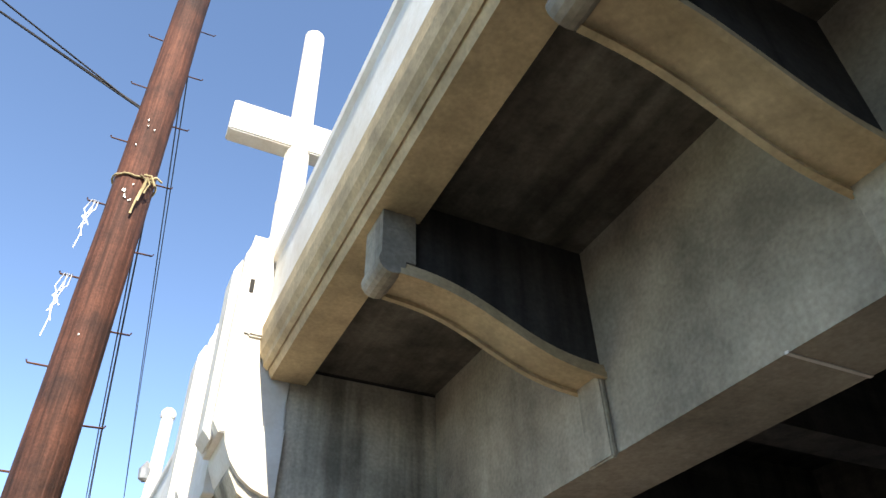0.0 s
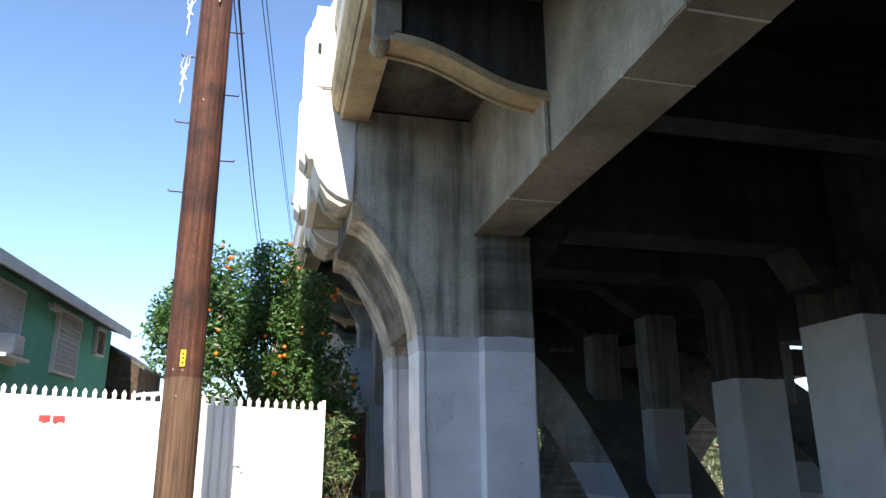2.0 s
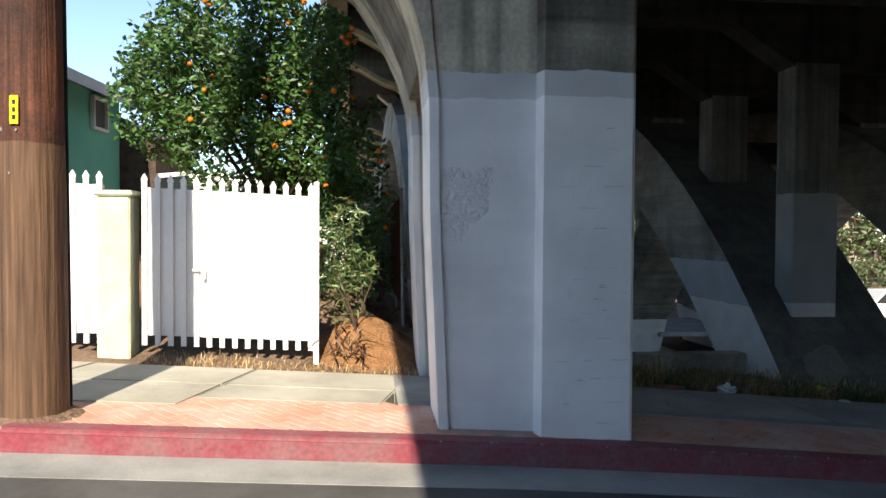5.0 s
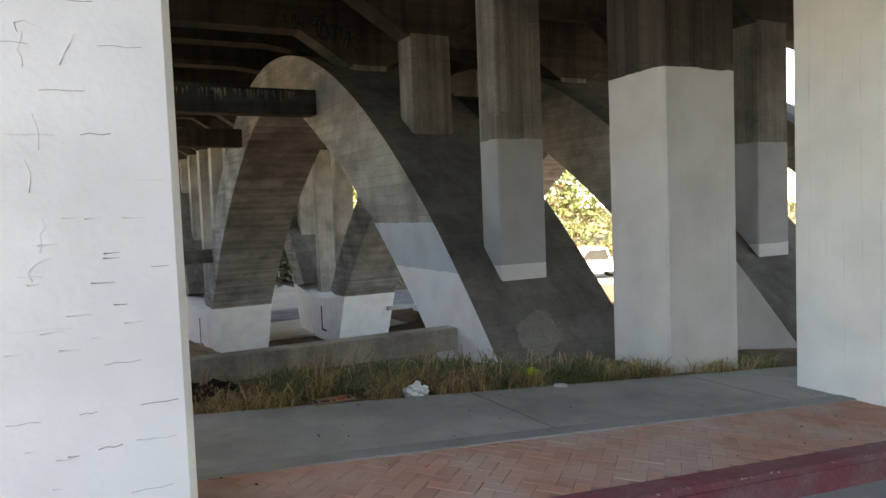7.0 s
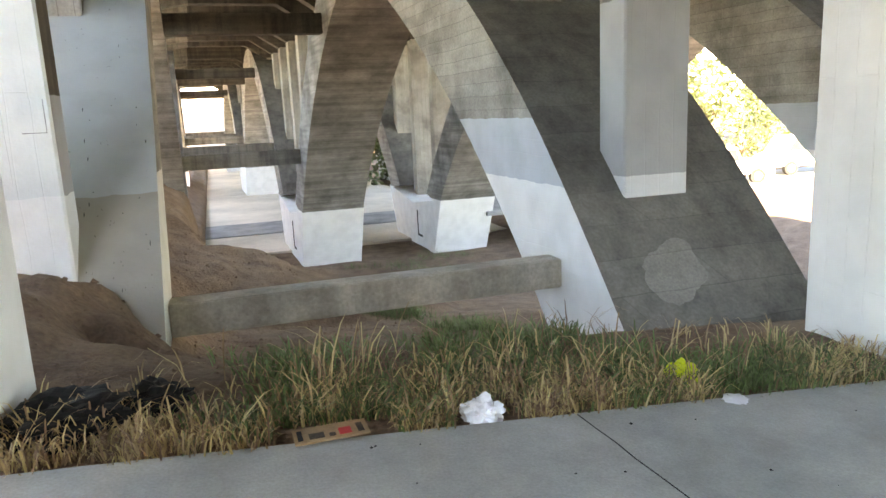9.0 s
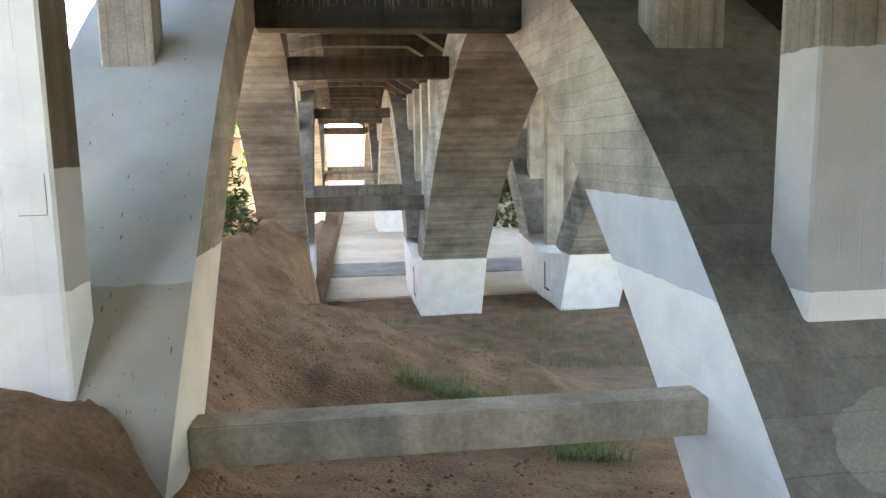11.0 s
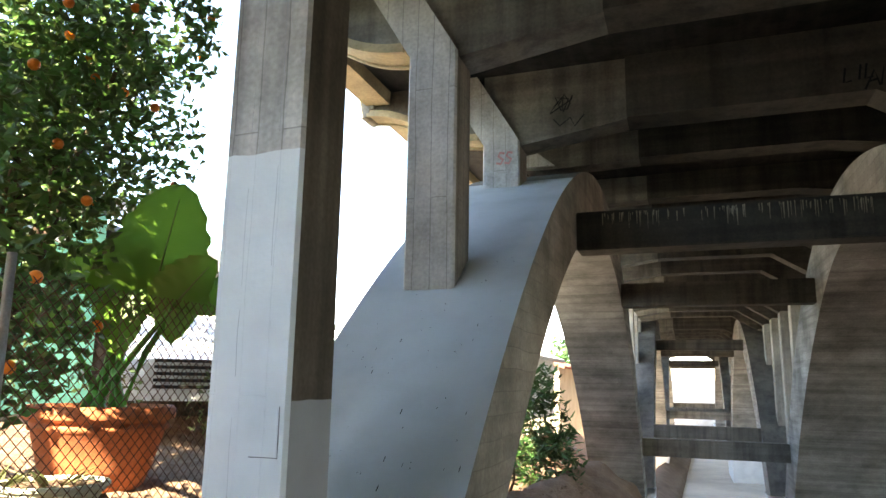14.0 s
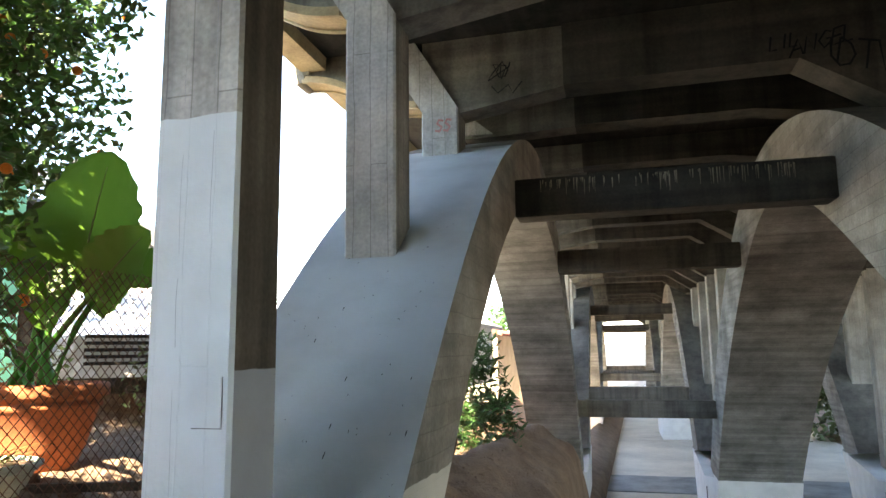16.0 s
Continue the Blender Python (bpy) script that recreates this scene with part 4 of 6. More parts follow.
for k, (p, q, sag) in enumerate((((PT, PY, 11.6), (2.2, 60, 13), 0.9), ((PT, PY, 10.9), (2.4, 60, 12.2), 0.9), ((PT + 0.1, PY, 8.8), (-0.8, 30, 9.4), 0.9), ((PT + 0.12, PY, 8.5), (-0.7, 30, 9.0), 0.9), ((PT + 0.1, PY, 8.2), (-0.75, 30, 8.6), 0.9), ((PT - 0.18, PY, 8.72), (-14, -2, 10.4), 0.9), ((PT - 0.18, PY, 8.75), (-14, -1.4, 10.8), 0.9), ((PT - 0.18, PY, 8.72), (-14, -2.6, 11.2), 0.9))):
    bm = bmesh.new()
    p, q = Vector(p), Vector(q)
    pts = [p + (q - p) * i / 16 - Vector((0, 0, sag * math.sin(math.pi * i / 16))) for i in range(17)]
    tube(bm, pts, 0.011, 5)
    tagged(part("overhead_cable", bm, M_cable), "thin black overhead cable strung from the pole", "cable", "overhead cables")
# patch of bare earth round the pole
bm = bmesh.new()
lathe(bm, [(0.0, street(PX) + 0.02), (0.16, street(PX) + 0.025), (0.27, street(PX) - 0.0), (0.32, street(PX) - 0.03)], PX, PY, 20)
tagged(part("earth_patch", bm, M_soil), "dark earth patch at the foot of the pole", "soil", kind="structure")

# ---------------- white fence with gate ----------------
FY = 7.70


def fence_panel(x0, x1, label, open_from=None):
    e = empty("picket_fence", label, "fence", "white fence", at=((x0 + x1) / 2, FY, 0.2))
    zb = lambda x: 0.345 - 0.045 * (x - 0.4)
    n = round((x1 - x0) / 0.128)
    bm = bmesh.new()
    pw = 0.026
    extrude(bm, [(-pw, 0), (pw, 0), (pw, 1.68), (0.034, 1.70), (0, 1.76), (-0.034, 1.70), (-pw, 1.68)], "y", -0.012, 0.012)
    picket = mesh_of("picket", bm, M_fence)
    for i in range(n + 1):
        x = x0 + (x1 - x0) * i / n
        o = new("picket", picket)
        o.location = (x, FY, zb(x) - 0.08)
        hold(o, e)
    for nm, dz in (("rail", 0.10), ("rail", 1.50)):
        bm = bmesh.new()
        pts = [(x0 - 0.03, zb(x0) + dz), (x1 + 0.03, zb(x1) + dz), (x1 + 0.03, zb(x1) + dz + 0.04), (x0 - 0.03, zb(x0) + dz + 0.04)]
        extrude(bm, pts, "y", FY + 0.021, FY + 0.050)
        hold(part(nm, bm, M_fence), e)
    sx = open_from if open_from is not None else x0
    bm = bmesh.new()
    extrude(bm, [(sx, zb(sx) + 0.02), (x1 + 0.02, zb(x1) + 0.02), (x1 + 0.02, zb(x1) + 1.54), (sx, zb(sx) + 1.54)], "y", FY + 0.0125, FY + 0.020)
    hold(part("sheet", bm, M_fence, label="plain white metal sheet"), e)
    return e


fence_panel(-1.28, 0.40, "white metal gate of pointed pickets, sheeted behind")
bm = bmesh.new()
box(bm, -0.80, -0.66, FY - 0.05, FY - 0.02, 1.10, 1.13, 0.004)
box(bm, -0.70, -0.66, FY - 0.06, FY - 0.02, 1.02, 1.13, 0.004)
tagged(part("gate_latch", bm, M_fence), "white metal latch on the gate", "latch")
p3 = fence_panel(-4.45, -1.72, "white sheeted metal fence with pointed pickets")
for i in range(2):
    bbox("sign_bar", -3.43 + 0.18 * i, -3.28 + 0.18 * i, FY - 0.020, FY - 0.0125, 1.70 - 0.008 * i, 1.79 - 0.008 * i, M_red, None, 0.002)
    tagged(bpy.data.objects["sign_bar" + (".001" if i else "")], "small red and white notice on the fence", "sign", "fence notice")
bbox("fence_post", 0.43, 0.485, FY - 0.02, FY + 0.03, -0.05, 2.04, M_fence, None, 0.006)
tagged(bpy.data.objects["fence_post"], "white steel gate post", "post")
gp = empty("gate_pillar", "pale green block gate pillar with a cap", "pillar", at=(-1.55, FY, 0.2))
hold(bbox("shaft", -1.70, -1.38, FY - 0.14, FY + 0.16, 0.1, 1.86, M_block, None, 0.012), gp)
hold(bbox("cap", -1.73, -1.35, FY - 0.17, FY + 0.19, 1.86, 1.92, M_block, None, 0.015), gp)
gp = empty("gate_pillar", "white rendered gate pillar beside the house", "pillar", at=(-4.7, FY, 0.5))
hold(bbox("shaft", -4.98, -4.62, FY - 0.14, FY + 0.16, 0.3, 2.30, M_fence, None, 0.012), gp)
fence_panel(-7.5, -5.0, "white open picket fence in front of the house", -5.02)

# ---------------- teal house ----------------
house = empty("house", "teal stucco house with white eaves and grey roof", "house", at=(-5.06, 8.3, 0.5))
HX, HY0, HY1 = -5.06, 8.45, 16.3
bm = bmesh.new()
extrude(bm, [(HX, -0.2), (-12.2, -0.2), (-12.2, 4.30), (-8.6, 5.48), (HX, 4.33)], "y", HY0, HY1)
hold(part("wall", bm, M_teal), house)
for s, pts in ((1, [(-4.62, 4.20), (-8.6, 5.52), (-8.6, 5.66), (-4.62, 4.34)]), (-1, [(-12.6, 4.20), (-8.6, 5.52), (-8.6, 5.66), (-12.6, 4.34)])):
    bm = bmesh.new()
    extrude(bm, pts, "y", HY0 - 0.5, HY1 + 0.05)
    hold(part("roof", bm, M_roof), house)
    bm = bmesh.new()
    extrude(bm, [(x, z + (0.03 if z > 5.6 or z == 4.34 else -0.06)) for x, z in pts], "y", HY0 - 0.54, HY0 - 0.502)
    hold(part("barge_board", bm, M_trim, label="white barge board"), house)
hold(bbox("fascia_board", -4.63, -4.59, HY0 - 0.52, HY1 + 0.05, 4.16, 4.37, M_bars, None, 0.005, "pale eaves board"), house)


def house_window(y0, y1, z0, z1, guard=True):
    w = empty("window", "", "", at=(HX, y0, z0))
    hold(w, house)
    for nm, b in (("frame", (y0 - 0.05, y1 + 0.05, z1, z1 + 0.06)), ("frame", (y0 - 0.05, y1 + 0.05, z0 - 0.06, z0)), ("frame", (y0 - 0.05, y0, z0, z1)), ("frame", (y1, y1 + 0.05, z0, z1))):
        hold2(bbox(nm, HX - 0.01, HX + 0.09, b[0], b[1], b[2], b[3], M_trim, None, 0.006), w)
    hold2(bbox("pane", HX - 0.005, HX + 0.02, y0, y1, z0, z1, M_pane, None, 0.0), w)
    if guard:
        bm = bmesh.new()
        n = 22
        for i in range(n + 1):
            y = y0 + (y1 - y0) * i / n
            box(bm, HX + 0.05, HX + 0.07, y - 0.012, y + 0.012, z0, z1)
        for i in range(12):
            z = z0 + (z1 - z0) * (i + 0.5) / 12
            box(bm, HX + 0.07, HX + 0.08, y0, y1, z - 0.01, z + 0.01)
        o = hold2(part("guard", bm, M_bars, label="close white window guard"), w)
        o["kind"] = "stuff"
    return w


def hold2(o, w):
    o.parent = w
    o.matrix_parent_inverse = Matrix.Translation(-w.location)
    return o


house_window(9.5, 10.65, 2.84, 4.08)
house_window(12.5, 13.75, 2.93, 4.14)
house_window(15.0, 15.55, 3.62, 4.18, False)
ac = empty("air_conditioner", "white boxy window air conditioner under the guard", "air conditioner", at=(HX + 0.1, 9.9, 2.88))
hold(bbox("body", HX + 0.082, HX + 0.34, 9.85, 10.32, 2.90, 3.24, M_trim, None, 0.015), ac)
for i in range(6):
    hold(bbox("louvre", HX + 0.11, HX + 0.32, 9.838, 9.852, 2.95 + 0.045 * i, 2.975 + 0.045 * i, M_bars, None, 0.0), ac)
hold(bbox("grille", HX + 0.339, HX + 0.35, 9.9, 10.27, 2.94, 3.20, M_bars, None, 0.004), ac)
bbox("window_shelf", HX + 0.092, HX + 0.36, 9.6, 10.6, 2.82, 2.88, M_trim, None, 0.008)
tagged(bpy.data.objects["window_shelf"], "white shelf under the house window", "shelf")
bm = bmesh.new()
extrude(bm, [(-5.42 + 0.24 * math.cos(math.pi / 8 + k * math.pi / 4), 2.88 + 0.24 * math.sin(math.pi / 8 + k * math.pi / 4)) for k in range(8)], "y", HY0 - 0.03, HY0 - 0.002)
sg = tagged(part("alarm_sign", bm, M_paper), "white octagonal sign with a red band on the house wall", "sign")
bbox("red_band", -5.58, -5.26, HY0 - 0.036, HY0 - 0.031, 2.93, 3.05, M_red, sg, 0.0)
fl = empty("flood_light", "small white twin flood light under the eaves", "lamp", at=(HX, 12.0, 4.1))
for dy in (-0.1, 0.12):
    bm = bmesh.new()
    bmesh.ops.create_cone(bm, cap_ends=True, segments=12, radius1=0.05, radius2=0.08, depth=0.14, matrix=Matrix.Translation((HX + 0.12, 12.0 + dy, 4.10)) @ Matrix.Rotation(1.1, 4, "Y"))
    hold(part("lamp_head", bm, M_trim), fl)
hold(bbox("mount", HX, HX + 0.06, 11.9, 12.1, 4.12, 4.20, M_trim, None, 0.005), fl)

# dark lean-to shed at the back of the house
shed = empty("shed", "dark weathered lean-to shed behind the house", "shed", at=(HX, HY1 + 0.1, 0.3))
bm = bmesh.new()
extrude(bm, [(HX - 2.0, 0.0), (HX + 0.75, 0.0), (HX + 0.75, 3.45), (HX - 0.1, 3.98), (HX - 2.0, 3.98)], "y", HY1 + 0.1, HY1 + 2.6)
hold(part("wall", bm, M_bark), shed)
bm = bmesh.new()
extrude(bm, [(HX + 0.88, 3.37), (HX + 0.88, 3.44), (HX - 0.1, 4.06), (HX - 2.0, 4.06), (HX - 2.0, 3.985), (HX - 0.1, 3.985)], "y", HY1 + 0.08, HY1 + 2.75)
hold(part("roof", bm, M_roof), shed)
# the house stands a few degrees off the street's line
about = Vector((HX, 8.3, 0))
swing = Matrix.Translation(about) @ Matrix.Rotation(radians(-4.4), 4, "Z") @ Matrix.Translation(-about)
for o in (house, shed, ac, fl, sg, bpy.data.objects["window_shelf"]):
    o.matrix_basis = swing @ o.matrix_basis

# low sheds and a roofed house beyond
def far_house(x0, x1, y0, y1, z0, h, wall, roof, label):
    e = empty("house", label, "house", "far houses", at=(x0, y0, z0))
    xm = (x0 + x1) / 2
    bm = bmesh.new()
    extrude(bm, [(x0, z0), (x1, z0), (x1, z0 + h), (xm, z0 + h + 1.1), (x0, z0 + h)], "y", y0, y1)
    hold(part("wall", bm, wall), e)
    for sgn in (-1, 1):
        xa = xm + sgn * ((x1 - x0) / 2 + 0.4)
        bm = bmesh.new()
        extrude(bm, [(xa, z0 + h - 0.1), (xm, z0 + h + 1.16), (xm, z0 + h + 1.3), (xa, z0 + h + 0.05)], "y", y0 - 0.4, y1 + 0.4)
        hold(part("roof", bm, roof), e)
    for i in range(2):
        xw = x0 + (x1 - x0) * (0.25 + 0.4 * i)
        hold(bbox("window", xw, xw + 0.9, y0 - 0.03, y0 + 0.05, z0 + 1.0, z0 + 2.1, M_pane, None, 0.0), e)
    return e


far_house(-7, -1.5, 30, 38, 0.3, 2.3, M_trim, M_bars, "low white shed with a pale roof")
far_house(-11, -4, 52, 60, -1.5, 4.2, M_tan, M_tile, "tan house with a red tile roof among trees")
far_house(38, 47, 60, 70, -3.0, 5.5, M_tan, M_tile, "tan house with a red tile roof on the slope")
far_house(52, 60, 50, 60, -3.0, 6.0, M_trim, M_tile, "white house with a red tile roof on the slope")


# ---------------- plants ----------------
def leaf_mesh(name, spots, size, material, seed, parent=None, droop=0.0, long=1.9):
    """Many small folded leaves at given spots, in one mesh."""
    rnd = random.Random(seed)
    V, F = [], []
    for p in spots:
        d = Vector((rnd.gauss(0, 1), rnd.gauss(0, 1), rnd.gauss(-droop, 0.7))).normalized()
        s = d.orthogonal()
        s.rotate(Matrix.Rotation(rnd.uniform(0, 6.28), 3, d))
        s.normalize()
        n = d.cross(s)
        L = size * rnd.uniform(0.65, 1.25)
        W = L / long / 2
        k = len(V)
        V += [p, p + d * L * 0.5 + s * W + n * W * 0.35, p + d * L, p + d * L * 0.5 - s * W + n * W * 0.35]
        F += [(k, k + 1, k + 2), (k, k + 2, k + 3)]
    o = from_lists(name, [tuple(v) for v in V], F, material, parent)
    o["kind"] = "stuff"
    return o


def crown_spots(centres, per, rnd, hole=0.0):
    out = []
    for c, r in centres:
        c = Vector(c)
        for _ in range(int(per * r * r)):
            v = Vector((rnd.gauss(0, 1), rnd.gauss(0, 1), rnd.gauss(0, 1))).normalized()
            p = c + v * r * rnd.uniform(0.55, 1.08) ** 0.7
            if noise.noise(p * 1.7) > -0.33 + hole:
                out.append(p)
    return out


def tree(name, base, trunk_h, centres, label, leaf, size, per, seed, r=0.12, cat="tree", fruit=0, long=1.9, group=""):
    rnd = random.Random(seed)
    e = empty(name, label, cat, group, at=base)
    bm = bmesh.new()
    b = Vector(base)
    top = b + Vector((0.1, 0.05, trunk_h))
    tube(bm, [b - Vector((0, 0, 0.1)), b + (top - b) * 0.5 + Vector((0.06, -0.04, 0)), top], r, 8, r * 0.7)
    hold(part("trunk", bm, M_bark), e)
    for c, rr in centres:
        bm = bmesh.new()
        c = Vector(c)
        tube(bm, [top - Vector((0, 0, 0.15)), (top + c) / 2 + Vector((rnd.uniform(-.2, .2), rnd.uniform(-.2, .2), 0.1)), c + Vector((0, 0, rr * 0.5))], r * 0.5, 6, r * 0.08)
        hold(part("limb", bm, M_bark), e)
    sp = crown_spots(centres, per, rnd)
    hold(leaf_mesh("crown", sp, size, leaf, seed + 1, long=long), e)
    if fruit:
        bm = bmesh.new()
        bmesh.ops.create_icosphere(bm, subdivisions=2, radius=0.04)
        for f in bm.faces:
            f.smooth = True
        me = mesh_of("orange", bm, M_orange)
        for i in range(fruit):
            c, rr = rnd.choice(centres)
            v = Vector((rnd.gauss(0.8, 0.8), rnd.gauss(-0.1, 0.9), rnd.gauss(0.2, 0.7))).normalized()
            o = new("orange", me)
            o.location = Vector(c) + v * rr * rnd.uniform(0.9, 1.06)
            hold(o, e)
    return e


tree("orange_tree", (-0.6, 11.6, 0.6), 1.2,
     [((-2.00, 11.3, 3.45), 0.85), ((-1.50, 10.9, 3.8), 1.05), ((-0.80, 11.3, 4.4), 0.95), ((-0.40, 11.2, 3.3), 1.0), ((-0.15, 11.5, 4.2), 0.85), ((-1.05, 10.4, 2.75), 0.75), ((-0.05, 11.2, 2.7), 0.75), ((-2.00, 12.2, 4.0), 0.9), ((-0.60, 12.3, 3.9), 1.0), ((-0.40, 10.6, 4.9), 0.5), ((-1.60, 10.8, 4.9), 0.42), ((0.20, 12.1, 4.6), 0.6), ((0.62, 10.2, 3.3), 0.5), ((0.72, 10.0, 2.5), 0.5), ((0.85, 10.6, 1.8), 0.5), ((0.35, 9.8, 4.1), 0.45)],
     "leafy orange tree dotted with ripe fruit behind the fence", M_leaf, 0.108, 3300, 5, 0.11, fruit=75)
tree("shrub", (0.75, 8.15, 0.1), 0.5, [((0.72, 8.2, 0.75), 0.28), ((0.62, 8.35, 1.25), 0.25), ((0.75, 8.3, 1.7), 0.22), ((0.9, 8.6, 1.1), 0.25)], "straggly dry vine shrub at the fence end", M_leaf2, 0.09, 2600, 9, 0.02, "shrub", long=4)
# Outer clumps, hidden behind the fence, are added to shade the pot bed.
tree("shrub", (0.6, 10.2, 0.5), 0.5, [((0.5, 10.2, 1.2), 0.45), ((0.4, 10.6, 1.8), 0.4), ((-0.3, 9.7, 1.25), 0.5), ((0.2, 9.6, 1.0), 0.45), ((-0.9, 9.8, 1.2), 0.5), ((0.75, 9.9, 1.3), 0.3)], "dark leafy shrub under the orange tree, widened to shade the yard", M_leaf3, 0.10, 1800, 12, 0.02, "shrub", long=3)
tree("shrub", (1.15, 13.4, 0.6), 0.6, [((1.0, 13.5, 1.5), 0.35), ((1.05, 13.6, 2.1), 0.3), ((0.9, 13.3, 1.1), 0.3)], "thin flowering shrub beside the column", M_leaf2, 0.07, 1500, 15, 0.02, "shrub", long=3)
tree("palm_like_shrub", (0.9, 23.5, -0.6), 0.9, [((1.0, 23.6, 0.6), 0.8), ((0.9, 23.5, 1.5), 0.65), ((1.4, 23.2, -0.1), 0.7), ((1.7, 22.8, -0.9), 0.5)], "dark fern-leaved shrub on the bank under the arch", M_leaf3, 0.26, 1500, 18, 0.06, "shrub", long=4)
for i, (x, y, z, h) in enumerate(((21, 37, -3.4, 3.4), (24.5, 36, -3.0, 4.2), (28, 38, -3.0, 3.6), (32, 37, -2.9, 4.5), (36, 40, -2.9, 3.8), (17.5, 41, -4, 3.8), (26, 44, -3, 6.0), (41, 38, -2.9, 4.2), (46, 42, -2.9, 5.0), (52, 40, -2.9, 4.6))):
    tree("bush", (x, y, z), 1.0, [((x, y, z + h * 0.42), h * 0.42), ((x - 1.2, y - 0.4, z + h * 0.3), h * 0.3), ((x + 1.3, y - 0.3, z + h * 0.55), h * 0.33), ((x + 0.3, y - 0.8, z + h * 0.85), h * 0.25)], "tall pale green sunlit bush beyond the bridge", M_bush, 0.42, 110, 30 + i, 0.12, "bush", long=3, group="bushes beyond the bridge")
for i, (x, y, h) in enumerate(((-14, 70, 7), (-6, 75, 6), (-9, 82, 8), (-20, 66, 8), (-26, 60, 7))):
    z = -1.5
    tree("tree", (x, y, z), h * 0.35, [((x, y, z + h * 0.6), h * 0.3), ((x - h * 0.25, y, z + h * 0.5), h * 0.25), ((x + h * 0.25, y, z + h * 0.55), h * 0.22), ((x, y, z + h * 0.85), h * 0.2)], "distant green tree beyond the house", M_leaf3, 0.8, 60, 60 + i, 0.2, "tree", group="distant trees")


def blade_leaf(bm, base, tip, width, sag, n=10):
    """One narrow leaf with a fold along its midrib and a wavy edge."""
    base, tip = Vector(base), Vector(tip)
    d = (tip - base)
    s = d.cross(Vector((0, 0, 1))).normalized()
    up = s.cross(d).normalized()
    mid, lft, rgt = [], [], []
    for i in range(n + 1):
        t = i / n
        p = base + d * t - Vector((0, 0, sag * t * t))
        w = width * (math.sin(math.pi * min(1, 0.18 + 0.82 * t) ** 0.8)) * (1 + 0.08 * math.sin(t * 17))
        mid.append(bm.verts.new(p))
        lft.append(bm.verts.new(p + s * w + up * w * 0.28))
        rgt.append(bm.verts.new(p - s * w + up * w * 0.28))
    for i in range(n):
        for a in (lft, rgt):
            f = bm.faces.new((mid[i], mid[i + 1], a[i + 1], a[i]))
            f.smooth = True


def ear_leaf(bm, base, tip, width, face, n=26, m=9):
    """One huge heart-shaped leaf: two lobes behind the stalk, a rib down the middle, side veins that ripple the blade, a frilled edge."""
    base, tip = Vector(base), Vector(tip)
    d = tip - base
    s = d.cross(Vector(face)).normalized()
    up = s.cross(d).normalized()
    rows = []
    for i in range(n + 1):
        t = -0.22 + 1.22 * i / n
        half = width * (math.sin(math.pi * (0.16 + 0.84 * (t + 0.22) / 1.22)) ** 0.5 if t < 0.995 else 0.02)
        row = []
        for k in range(-m, m + 1):
            u = k / m
            if t < 0:
                u = u * (1 - 0.35 * -t) + (0.22 * (-t / 0.22) * (1 if u > 0 else -1 if u < 0 else 0)) * (1 - abs(u))
            rip = 0.035 * width * math.sin(26 * t - 7 * abs(u)) * abs(u) + 0.06 * width * abs(u) ** 4 * math.sin(34 * t + 3 * k)
            tt = t if abs(u) > 0.03 or t >= 0 else 0.0
            p = base + d * (tt - 0.10 * abs(u) * (1 - t)) + s * (u * half * (1 + 0.05 * math.sin(41 * t))) + up * (0.30 * half * u * u - 0.16 * width * t * t + rip)
            row.append(bm.verts.new(p))
        rows.append(row)
    for a, b in zip(rows, rows[1:]):
        for k in range(2 * m):
            bm.faces.new((a[k], a[k + 1], b[k + 1], b[k])).smooth = True


def pot(name, x, y, z, r, h, material, label):
    e = empty(name, label, "plant pot", at=(x, y, z))
    bm = bmesh.new()
    lathe(bm, [(0.0, z), (r * 0.62, z), (r * 0.64, z + 0.03), (r * 0.70, z + h * 0.20), (r * 0.715, z + h * 0.21), (r * 0.725, z + h * 0.24), (r * 0.87, z + h * 0.70), (r * 0.91, z + h * 0.715), (r * 0.92, z + h * 0.76), (r * 0.89, z + h * 0.78), (r * 0.90, z + h * 0.82), (r * 0.98, z + h * 0.84), (r, z + h * 0.87), (r * 0.995, z + h * 0.97), (r * 0.97, z + h), (r * 0.91, z + h), (r * 0.87, z + h * 0.85)], x, y, 48)
    hold(part("bowl", bm, material), e)
    bm = bmesh.new()
    lathe(bm, [(0.0, z + h * 0.90), (r * 0.4, z + h * 0.91), (r * 0.89, z + h * 0.88)], x, y, 24)
    hold(part("potting_soil", bm, M_soil), e)
    return e


